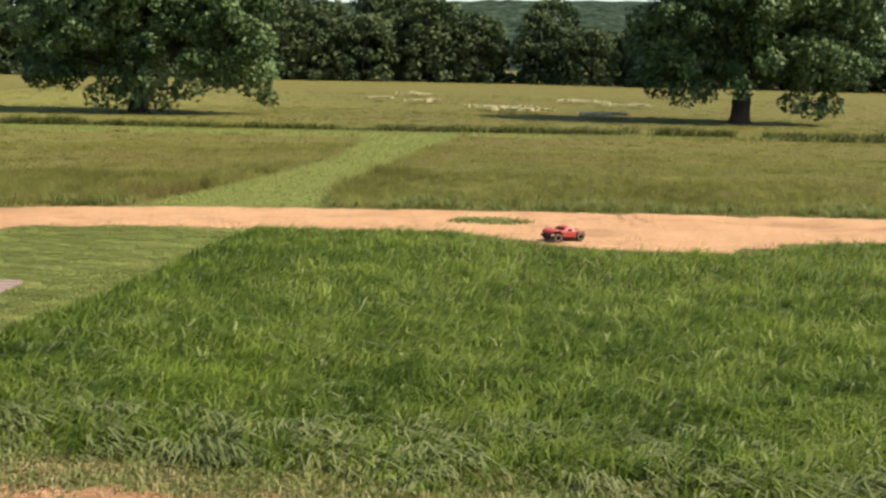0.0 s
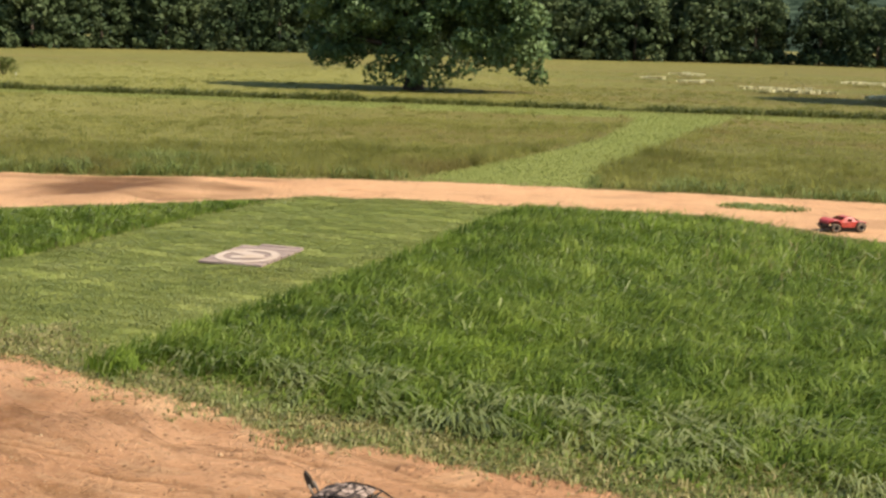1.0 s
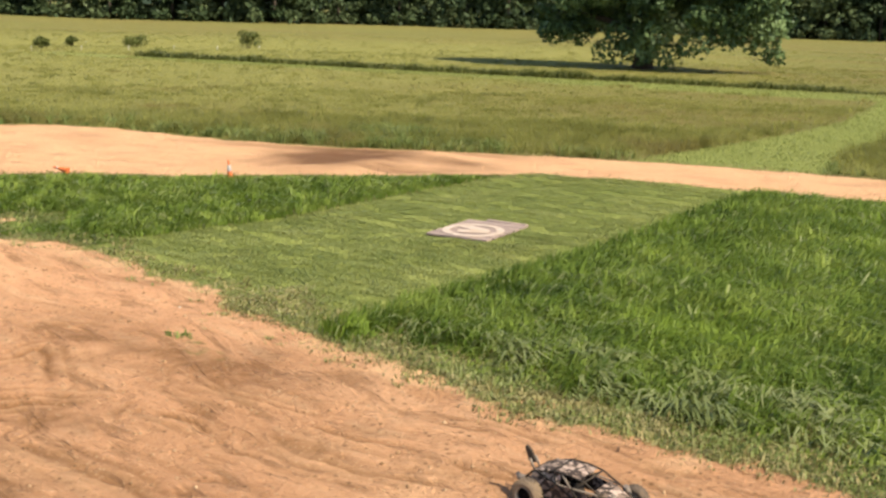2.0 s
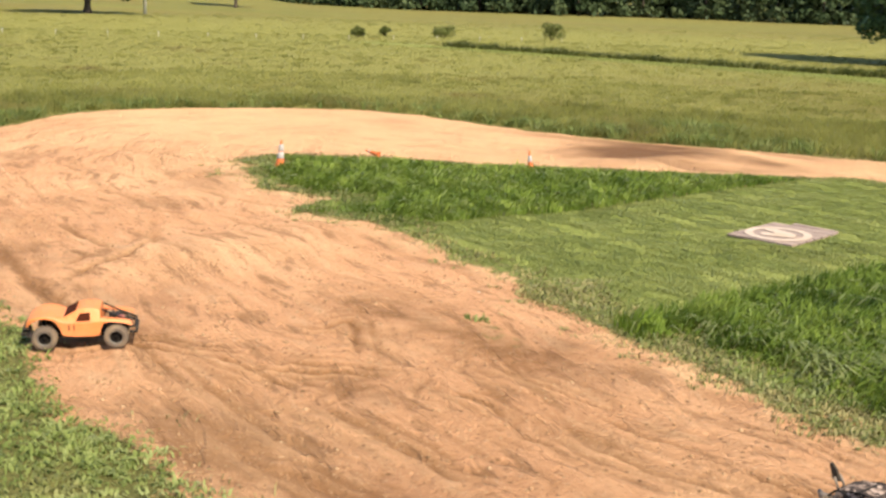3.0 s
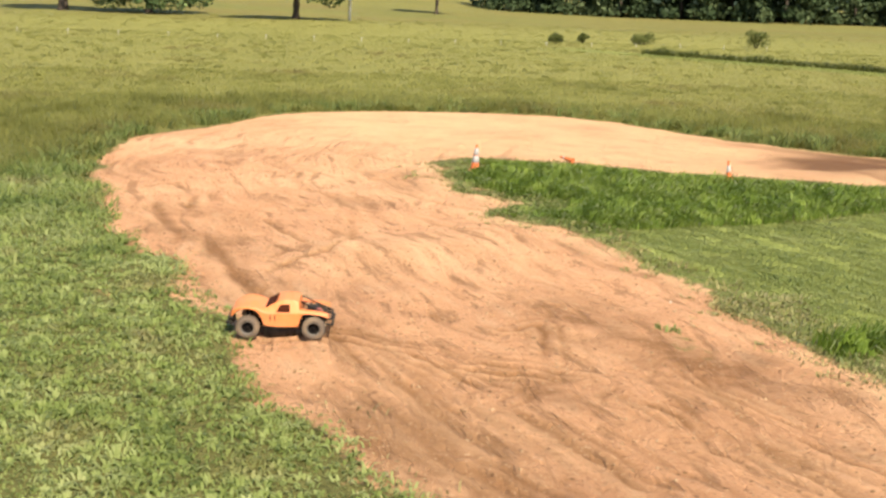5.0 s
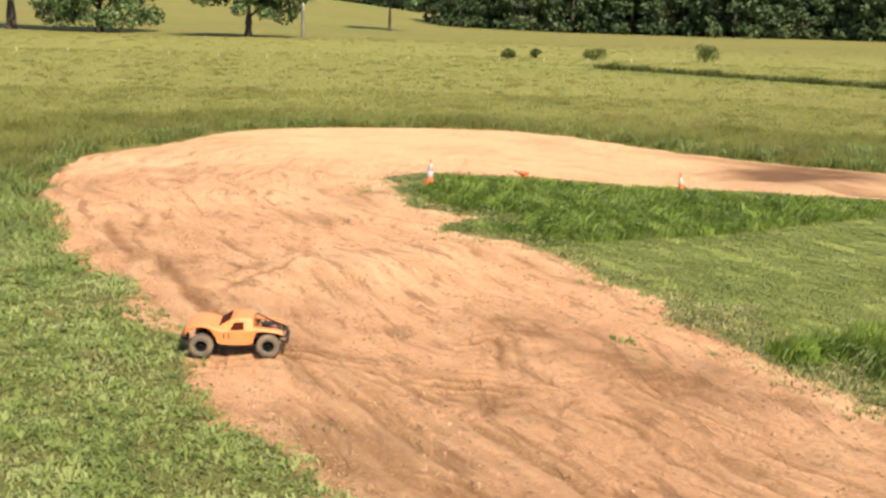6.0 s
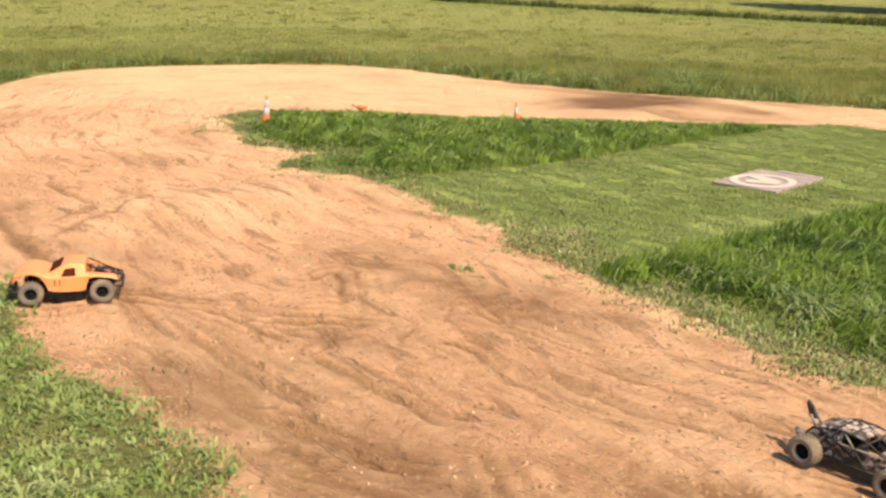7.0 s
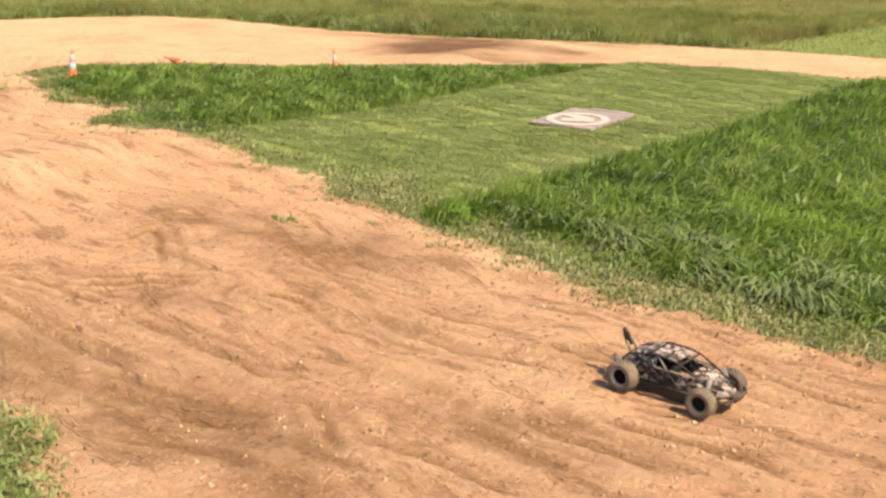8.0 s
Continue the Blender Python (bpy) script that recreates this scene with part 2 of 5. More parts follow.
def smooth(points, steps=5):
    """A rounded line through the points."""
    p = np.array([points[0], *points, points[-1]], float)
    out = []
    for a, b, c, d in zip(p[:-3], p[1:-2], p[2:-1], p[3:]):
        for s in np.arange(steps) / steps:
            out.append(0.5 * (2 * b + (c - a) * s + (2 * a - 5 * b + 4 * c - d) * s * s + (3 * b - a - 3 * c + d) * s ** 3))
    return np.array(out + [p[-1]])


RING = np.vstack((smooth(OUTER), smooth(INNER)))
ISLAND = smooth(INNER)
MOWN, MOWN_FAR = np.array(MOWN, float), np.array(MOWN_FAR, float)


def inside(poly, x, y):
    """Metres inside the outline (minus: outside) of each point."""
    sign = np.zeros(len(x), bool)
    best = np.full(len(x), 1e9)
    for (ax, ay), (bx, by) in zip(poly, np.roll(poly, -1, axis=0)):
        cross = (ay > y) != (by > y)
        sign ^= cross & (x < (bx - ax) * (y - ay) / (by - ay + 1e-12) + ax)
        dx, dy = bx - ax, by - ay
        s = np.clip(((x - ax) * dx + (y - ay) * dy) / (dx * dx + dy * dy + 1e-12), 0, 1)
        best = np.minimum(best, (x - ax - s * dx) ** 2 + (y - ay - s * dy) ** 2)
    return np.where(sign, 1, -1) * np.sqrt(best)


def waves(x, y, seed, octaves, first):
    """Smooth noise from sums of sines."""
    r = np.random.RandomState(seed)
    z, f, a = np.zeros(len(x)), 2 * math.pi / first, 1.0
    for _ in range(octaves):
        for _ in range(5):
            th = r.uniform(0, 2 * math.pi)
            z += a * np.sin(f * r.uniform(0.7, 1.4) * (x * math.cos(th) + y * math.sin(th)) + r.uniform(0, 7))
        f, a = f * 1.9, a * 0.55
    return z / 5


def soft(v, a, b):
    s = np.clip((v - a) / (b - a), 0, 1)
    return s * s * (3 - 2 * s)


MID = np.array([(9, 4.2), (-1, 5.0), (-4.5, 5.9), (-8, 7.0), (-11.5, 8.0), (-15.5, 9.3), (-18.2, 11.8), (-18.6, 14.6), (-17.2, 17), (-14, 17.8), (-10.5, 18.9),
                (-6, 20.6), (0, 21), (4, 20.2), (10, 20.8), (60, 22)], float)


def along(x, y):
    """How far along the ring's middle line, and how far off it."""
    best, s_at, off, run = np.full(len(x), 1e9), np.zeros(len(x)), np.zeros(len(x)), 0.0
    line = smooth(MID, 4)
    for (ax, ay), (bx, by) in zip(line[:-1], line[1:]):
        dx, dy = bx - ax, by - ay
        n = math.hypot(dx, dy)
        s = np.clip(((x - ax) * dx + (y - ay) * dy) / (n * n), 0, 1)
        d = (x - ax - s * dx) ** 2 + (y - ay - s * dy) ** 2
        near = d < best
        best = np.where(near, d, best)
        s_at = np.where(near, run + s * n, s_at)
        off = np.where(near, ((x - ax) * dy - (y - ay) * dx) / n, off)
        run += n
    return s_at, off


def hills(x, y):
    """The wide lie of the land: level, with a gentle rise far to the west."""
    r = np.hypot(x, y)
    west = soft(np.degrees(np.arctan2(-x, y)), 44, 56)
    return west * 5.5 * soft(r, 105, 300) + 0.12 * soft(r, 30, 80) * waves(x, y, 5, 2, 60)


# wheel ruts: half width, depth and the line that each one follows
RUTS_NEAR = [
    (0.05, 0.7, [(-7.68, 5.03), (-7.22, 4.89), (-6.82, 4.73)]),
    (0.09, 0.9, [(-6.88, 4.88), (-6.31, 4.79), (-5.94, 4.70), (-5.46, 4.58), (-5.07, 4.50), (-4.74, 4.44)]),
    (0.08, 0.9, [(-5.78, 5.21), (-5.43, 5.14), (-5.09, 5.08), (-4.77, 5.02), (-4.46, 4.96), (-4.19, 4.86), (-3.90, 4.93)]),
    (0.05, 0.6, [(-5.49, 5.09), (-5.07, 5.01), (-4.61, 4.96)]),
    (0.06, 0.8, [(-7.09, 5.33), (-6.73, 5.33), (-6.36, 5.31), (-5.96, 5.27)]),
    (0.06, 0.8, [(-6.75, 5.29), (-6.53, 5.46), (-6.29, 5.61), (-6.07, 5.77), (-5.69, 5.94)]),
    (0.07, 0.7, [(-8.38, 4.49), (-7.99, 4.60), (-7.86, 4.89), (-7.59, 5.05), (-7.20, 5.17), (-6.86, 5.44)]),
    (0.06, 0.6, [(-7.28, 6.38), (-6.96, 6.39), (-6.96, 6.75), (-6.54, 6.42), (-6.08, 5.98)]),
    (0.06, 0.6, [(-7.19, 4.99), (-6.59, 4.87), (-5.83, 4.69), (-5.21, 4.50)]),
    (0.10, 0.6, [(-6.59, 4.45), (-5.87, 4.36), (-5.16, 4.18), (-4.54, 3.99)]),
    (0.07, 0.7, [(-5.21, 6.66), (-4.87, 6.63), (-4.41, 6.58)]),
    (0.06, 0.7, [(-5.13, 6.03), (-4.83, 6.01), (-4.53, 5.88)]),
    (0.07, 0.9, [(-4.18, 6.01), (-3.97, 6.00), (-3.69, 5.89), (-3.41, 5.84), (-3.08, 5.81)]),
    (0.05, 0.6, [(-3.97, 6.36), (-3.69, 6.30), (-3.47, 6.33)]),
    (0.05, 0.6, [(-4.32, 5.73), (-3.99, 5.70)]),
]
RUTS_BEND = [
    (0.06, 0.8, [(-12.04, 8.28), (-10.98, 7.59), (-10.38, 7.02), (-10.00, 6.46), (-9.88, 6.09), (-9.69, 5.69), (-9.49, 5.36)]),
    (0.06, 0.7, [(-11.01, 6.42), (-10.67, 6.42), (-10.28, 6.13), (-10.08, 5.79)]),
    (0.06, 0.7, [(-12.37, 7.19), (-11.27, 6.91), (-10.39, 6.65)]),
    (0.06, 0.6, [(-11.64, 7.05), (-10.87, 6.84), (-10.76, 7.12), (-11.16, 7.44)]),
    (0.07, 0.6, [(-14.21, 8.89), (-13.18, 8.79), (-12.18, 8.49), (-11.80, 8.66)]),
    (0.06, 0.6, [(-13.43, 9.26), (-11.95, 8.72)]),
    (0.07, 0.5, [(-13.04, 9.91), (-11.82, 9.85), (-11.01, 10.07)]),
    (0.12, 0.7, [(-11.86, 6.11), (-10.33, 5.52), (-9.09, 5.19), (-8.37, 5.23)]),
    (0.14, 0.6, [(-14.15, 6.54), (-13.11, 6.16), (-11.84, 5.80)]),
    (0.10, 0.5, [(-15.23, 6.90), (-15.26, 7.31), (-14.27, 7.33)]),
    (0.10, 0.6, [(-13.36, 6.67), (-14.30, 7.28)]),
    (0.06, 0.5, [(-11.26, 8.15), (-10.43, 8.21), (-9.48, 8.12)]),
    (0.06, 0.5, [(-11.66, 9.02), (-10.37, 8.71), (-9.75, 8.80), (-8.92, 8.47)]),
    (0.08, 0.5, [(-17.23, 11.09), (-16.54, 11.60), (-15.13, 11.78), (-14.45, 11.73)]),
    (0.06, 0.5, [(-15.57, 9.77), (-14.28, 9.98), (-14.09, 10.96), (-14.17, 11.50)]),
]
RUTS_EAST = [
    (0.07, 0.8, [(-5.92, 4.30), (-5.52, 4.19), (-5.23, 4.16), (-4.79, 4.19), (-4.30, 4.20)]),
    (0.07, 0.7, [(-4.42, 4.28), (-4.13, 4.20), (-3.88, 4.24), (-3.68, 4.35)]),
    (0.09, 0.5, [(-4.38, 3.76), (-4.05, 3.88), (-3.84, 3.92), (-3.51, 3.95)]),
    (0.08, 0.6, [(-3.73, 4.71), (-3.43, 4.49), (-3.18, 4.26)]),
    (0.05, 0.8, [(-4.24, 6.08), (-4.02, 6.05), (-3.77, 5.99), (-3.37, 6.02)]),
    (0.05, 0.7, [(-5.12, 5.97), (-4.87, 5.99), (-4.59, 5.94)]),
    (0.07, 0.6, [(-3.63, 5.86), (-3.20, 5.87), (-2.61, 5.89)]),
    (0.06, 0.6, [(-2.93, 6.23), (-2.57, 6.15), (-2.32, 6.11)]),
    (0.05, 0.5, [(-3.25, 7.00), (-2.83, 6.96), (-2.19, 6.80)]),
    (0.08, 0.8, [(-2.65, 5.19), (-2.24, 5.08), (-1.92, 5.03), (-1.55, 4.96)]),
    (0.07, 0.7, [(-2.26, 5.43), (-1.82, 5.37), (-1.38, 5.37), (-0.96, 5.26)]),
    (0.07, 0.6, [(-1.77, 6.56), (-1.26, 6.37), (-0.76, 6.31)]),
    (0.07, 0.6, [(-3.25, 4.45), (-2.83, 4.48), (-2.37, 4.40), (-2.07, 4.37)]),
    (0.05, 0.6, [(-5.40, 6.93), (-4.89, 6.66), (-4.41, 6.57), (-3.92, 6.58)]),
    (0.06, 0.6, [(-4.10, 6.40), (-3.68, 6.32), (-3.24, 6.34)]),
    (0.06, 0.5, [(-2.38, 7.13), (-1.69, 6.83), (-1.25, 6.78)]),
]


def ruts(x, y):
    """How deep in a rut each point lies, and how far up a thrown-out lip. Fainter marks run beside each rut."""
    groove, lip = np.zeros(len(x)), np.zeros(len(x))
    wander, r = 0.03 * waves(x, y, 19, 3, 0.5), np.random.RandomState(9)
    for wide, deep, line in RUTS_NEAR + RUTS_BEND + RUTS_EAST:
        p = smooth(line, 4)
        beside = [(0.0, 1.0), (r.uniform(0.1, 0.16), 0.55), (-r.uniform(0.1, 0.17), 0.6), (r.uniform(0.22, 0.34), 0.4), (-r.uniform(0.24, 0.36), 0.35)]
        if line[0][0] < -9 or line[0][1] > 8.2:
            beside = beside[:1]
        k = np.where((x > p[:, 0].min() - 0.6) & (x < p[:, 0].max() + 0.6) & (y > p[:, 1].min() - 0.6) & (y < p[:, 1].max() + 0.6))[0]
        if not len(k):
            continue
        px, py, best, at, side = x[k], y[k], np.full(len(k), 9.0), np.zeros(len(k)), np.zeros(len(k))
        for i, ((ax, ay), (bx, by)) in enumerate(zip(p[:-1], p[1:])):
            dx, dy = bx - ax, by - ay
            u = np.clip(((px - ax) * dx + (py - ay) * dy) / (dx * dx + dy * dy + 1e-12), 0, 1)
            d = np.hypot(px - ax - u * dx, py - ay - u * dy)
            near = d < best
            at, side = np.where(near, (i + u) / (len(p) - 1), at), np.where(near, np.sign((px - ax) * dy - (py - ay) * dx), side)
            best = np.minimum(d, best)
        off = best * side + wander[k]
        for gap, share in beside:
            a = at + 0.25 * gap / 0.3
            ends = soft(a, 0.0, 0.2) * soft(1 - a, 0.0, 0.3) + 0.12 * (share > 0.9)
            ends = ends * (best < 0.55)
            w = wide * 0.64 * (0.6 + 0.4 * share)
            groove[k] = np.maximum(groove[k], share * deep * ends * np.exp(-np.abs((off - gap) / w) ** 3))
            lip[k] = np.maximum(lip[k], share * deep * ends * np.exp(-((off - gap - 1.9 * w) / w) ** 2))
    return groove, lip


def grooves(x, y):
    """0 on smooth soil, up to 1 in faint wheel marks that follow the driving line, wander and break off."""
    s, o = along(x, y)
    o = o + 0.2 * waves(x, y, 15, 2, 5.0) + (s - 9) * 0.05 * np.sin(s * 0.5)
    out = np.zeros(len(x))
    for seed, gap, sharp in ((16, 1.15, 7.0), (17, 0.62, 6.5), (18, 0.4, 5.0)):
        line = np.abs(np.sin(math.pi * (o / gap + 0.3 * waves(s * 0.14, o * 0.35, seed, 3, 1.5))))
        there = soft(waves(s * 0.35, o, seed + 20, 3, 1.6), 0.0, 0.7)
        out = np.maximum(out, (1 - np.clip(line * sharp / 2, 0, 1)) * there * (0.3 + gap * 0.2))
    return out


def track_height(x, y, d):
    s, o = along(x, y)
    w = soft(d, 0.0, 0.6)
    groove, lip = ruts(x, y)
    z = w * (-0.042 * groove + 0.013 * lip - 0.06 * grooves(x, y) + 0.026 * waves(x, y, 12, 4, 2.3) + 0.02 * waves(s * 0.4, o, 11, 5, 1.1) + 0.011 * waves(s * 0.22, o, 13, 3, 0.5) - 0.01)
    # banked outside of the bend
    z += 0.03 * soft(-o, 0.5, 3.2) * soft(s, 20, 27) * soft(-s, -46, -36) * w
    # a roller on the far straight, its steep side to the west
    z += 0.12 * np.exp(-((x + 9.9) / 0.8) ** 2) * soft(d, 0.2, 0.9)
    return z


def land(x, y):
    return hills(x, y)


# ---- ground ----
def lines(parts):
    out = [parts[0][0]]
    for a, b, step in parts:
        n = max(1, int(round((b - a) / step)))
        out += list(np.linspace(a, b, n + 1)[1:])
    return np.array(out)


def stretch(a, first, grow, end):
    """Ever wider steps from a towards end."""
    out, step, v = [], first, a
    while abs(v) < abs(end):
        v += math.copysign(step, end)
        step *= grow
        out.append(v)
    return out


def sheet(name, xs, ys, height, keep=None, attributes=()):
    gx, gy = np.meshgrid(xs, ys)
    x, y = gx.ravel(), gy.ravel()
    z = height(x, y)
    nx, ny = len(xs), len(ys)
    i = np.arange((nx - 1) * (ny - 1))
    a = i // (nx - 1) * nx + i % (nx - 1)
    quads = np.stack((a, a + 1, a + nx + 1, a + nx), 1)
    if keep is not None:
        k = keep(x, y)
        quads = quads[k[quads].all(1)]
        used = np.unique(quads)
        new_at = np.full(len(x), -1)
        new_at[used] = np.arange(len(used))
        quads, x, y, z = new_at[quads], x[used], y[used], z[used]
    me = bpy.data.meshes.new(name)
    me.vertices.add(len(x)); me.loops.add(quads.size); me.polygons.add(len(quads))
    me.vertices.foreach_set("co", np.stack((x, y, z), 1).ravel())
    me.loops.foreach_set("vertex_index", quads.ravel())
    me.polygons.foreach_set("loop_start", np.arange(len(quads)) * 4)
    me.polygons.foreach_set("use_smooth", np.ones(len(quads), bool))
    for key, fn in attributes:
        at = me.attributes.new(key, "FLOAT", "POINT")
        at.data.foreach_set("value", fn(x, y).astype(np.float32))
    me.update(calc_edges=True)
    return new(name, me)


def ragged(x, y):
    """Metres inside the soil's frayed edge."""
    return inside(RING, x, y) + np.where(y < 11, 0.26, 0.16) * waves(x, y, 3, 5, 1.6)


# sandy spots worn through the turf: middle and half widths
BARE = [(-4.0, 7.72, 0.4, 0.2), (-2.7, 7.68, 0.5, 0.12), (-11.7, 10.75, 0.5, 0.14), (-12.5, 11.0, 0.25, 0.16), (-14.45, 11.85, 0.35, 0.2), (-10.0, 3.96, 0.3, 0.12), (-10.6, 9.75, 0.4, 0.12)]


def bare_of(x, y):
    out = np.zeros(len(x))
    for cx, cy, wx, wy in BARE:
        out = np.maximum(out, np.exp(-((x - cx) / wx) ** 2 - ((y - cy) / wy) ** 2 + 0.9 * waves(x, y, 37, 3, 0.45)))
    return np.clip(out, 0, 1)


def dirt_of(x, y):
    """1 on bare soil, 0 in the grass, ragged between."""
    d = ragged(x, y)
    isle = 1 - np.hypot((x - 0.95) / 0.75, (y - 20.85) / 0.33)
    tuft = 1 - np.hypot((x + 5.8) / 0.9, (y - 7.45) / 0.4) + 0.3 * waves(x, y, 33, 3, 0.5)
    v = soft(d + 0.1 * (y < 7) * (x > -17), -0.35, 0.45)
    v = v * (1 - soft(isle, -0.2, 0.5)) * (1 - 0.42 * soft(tuft, -0.2, 0.8))
    return np.clip(np.maximum(v, bare_of(x, y)), 0, 1)


def tall_of(x, y):
    d = inside(RING, x, y)
    far = soft(np.hypot(x, y), 18, 24) * (d < 0)
    return far * (1 - soft(inside(MOWN_FAR, x, y), -0.1, 0.1))


# darker brown patches: middle, half widths, strength
BROWN = [(-7.1, 7.3, 0.8, 0.45, 0.5), (-5.9, 5.65, 0.75, 0.3, 0.4), (-5.8, 7.05, 0.65, 0.35, 0.42), (-5.1, 7.2, 0.5, 0.35, 0.42), (-5.7, 4.2, 0.9, 0.3, 0.42),
         (-8.4, 5.1, 0.9, 0.3, 0.4), (-7.6, 5.45, 0.5, 0.2, 0.35), (-11.6, 5.9, 1.2, 0.35, 0.45), (-14.0, 11.1, 0.9, 0.5, 0.4), (-3.6, 3.85, 0.9, 0.25, 0.45),
         (-2.65, 4.95, 0.6, 0.3, 0.4), (-5.0, 4.05, 0.8, 0.25, 0.38), (-4.0, 4.28, 0.5, 0.15, 0.4), (-13.3, 6.6, 0.8, 0.3, 0.35)]


def brown_of(x, y):
    """Darker brown soil in uneven patches."""
    out, wx2, wy2 = np.zeros(len(x)), 0.3 * waves(x, y, 26, 3, 1.1), 0.2 * waves(y, x, 27, 3, 0.9)
    for cx, cy, wx, wy, k in BROWN:
        out = out + k * np.exp(-((x - cx + wx2) / wx) ** 2 - ((y - cy + wy2) / wy) ** 2)
    out = out + 0.14 * soft(x + 0.4 * (7 - y), -8, -4) * (y < 8.5)
    return 1.15 * out * np.clip(1 + 0.55 * waves(x, y, 29, 4, 0.45), 0.3, 1.8)


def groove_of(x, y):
    # brown soil plus the ruts' own shade, both as one colour mask
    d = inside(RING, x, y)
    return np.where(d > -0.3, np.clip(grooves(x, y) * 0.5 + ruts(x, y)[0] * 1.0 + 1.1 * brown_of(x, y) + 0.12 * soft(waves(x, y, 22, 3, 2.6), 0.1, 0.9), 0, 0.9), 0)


def pale_edge(x, y):
    """Dry crust that crumbles along the turf inside the ring."""
    d = inside(RING, x, y)
    return 0.75 * soft(d, -0.3, 0.0) * soft(-d, -0.55, -0.15) * (inside(ISLAND, x, y) > -0.8) * soft(waves(x, y, 28, 3, 1.0), -0.3, 0.4) * (y < 12) + 0.7 * bare_of(x, y)


def pale_soil_of(x, y):
    """Paler soil on the far straight, the bend and crust edge; lit rut lips as colour."""
    return soft(y + 0.25 * (x + 15) * (x < -15), 8.3, 13.5) * np.clip(0.62 + 0.25 * waves(x, y, 24, 3, 3.0), 0.2, 0.9) + pale_edge(x, y) + 0.4 * ruts(x, y)[1]


def run_of(x, y):
    return along(x, y)[0]


def off_of(x, y):
    return along(x, y)[1] + 0.25 * waves(x, y, 23, 2, 4.0)


def lane_of(x, y):
    return np.maximum(soft(inside(MOWN_FAR, x, y), -0.1, 0.1), soft(inside(MOWN, x, y), -0.1, 0.1))




def dry_of(x, y):
    """The meadow bleaches to khaki towards the west."""
    return 0.85 * soft(-x, 0, 30) * (1 - 0.8 * soft(np.hypot(x, y), 85, 115))


def dark_soil_of(x, y):
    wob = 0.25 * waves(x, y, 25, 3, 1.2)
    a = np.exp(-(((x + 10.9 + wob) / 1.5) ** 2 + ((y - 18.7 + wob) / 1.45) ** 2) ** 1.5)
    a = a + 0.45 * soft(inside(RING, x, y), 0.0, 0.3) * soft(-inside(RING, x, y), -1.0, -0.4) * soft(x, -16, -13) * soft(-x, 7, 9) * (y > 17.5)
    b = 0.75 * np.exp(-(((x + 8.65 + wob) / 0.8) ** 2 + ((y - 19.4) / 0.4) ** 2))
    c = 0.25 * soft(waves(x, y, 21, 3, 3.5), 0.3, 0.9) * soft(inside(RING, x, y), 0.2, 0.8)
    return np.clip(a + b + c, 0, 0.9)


def ground_height(x, y):
    d = inside(RING, x, y)
    return land(x, y) + 0.012 * waves(x, y, 31, 3, 1.5) * soft(-np.hypot(x, y), -60, -30) - 0.4 * soft(d, 0.3, 0.6)


xs = np.concatenate((stretch(-26, 0.4, 1.13, -4200)[::-1], lines([(-26, 12, 0.27)]), stretch(12, 0.4, 1.13, 4200)))
ys = np.concatenate((stretch(-3, 0.4, 1.2, -4200)[::-1], lines([(-3, 26, 0.27)]), stretch(26, 0.4, 1.09, 4200)))
ground = sheet("ground", xs, ys, ground_height, None, (("dirt", dirt_of), ("tall", tall_of), ("dark_soil", dark_soil_of), ("groove", groove_of), ("run", run_of), ("dust", pale_soil_of), ("lane", lane_of), ("off", off_of), ("dry", dry_of)))
ground.data.materials.append(M_GROUND)
tagged(ground, "wide level grassland under mown and tall grass", "ground", kind="structure")

xs = np.concatenate((lines([(-24, -16, 0.1), (-16, -9, 0.06), (-9, 0, 0.032), (0, 12, 0.1)]), stretch(12, 0.2, 1.1, 55)))
ys = lines([(0.6, 3, 0.09), (3, 7.5, 0.034), (7.5, 12, 0.065), (12, 24.5, 0.1)])
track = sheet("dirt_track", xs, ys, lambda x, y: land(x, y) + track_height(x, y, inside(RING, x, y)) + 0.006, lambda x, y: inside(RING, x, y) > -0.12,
              (("dirt", dirt_of), ("tall", tall_of), ("dark_soil", dark_soil_of), ("groove", groove_of), ("run", run_of), ("dust", pale_soil_of), ("lane", lane_of), ("off", off_of), ("dry", dry_of)))
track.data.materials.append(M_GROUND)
tagged(track, "dry tan clay racing track with wheel ruts and loose crumbs", "dirt track", kind="structure")


# ---- grass ----
rng = np.random.RandomState(7)


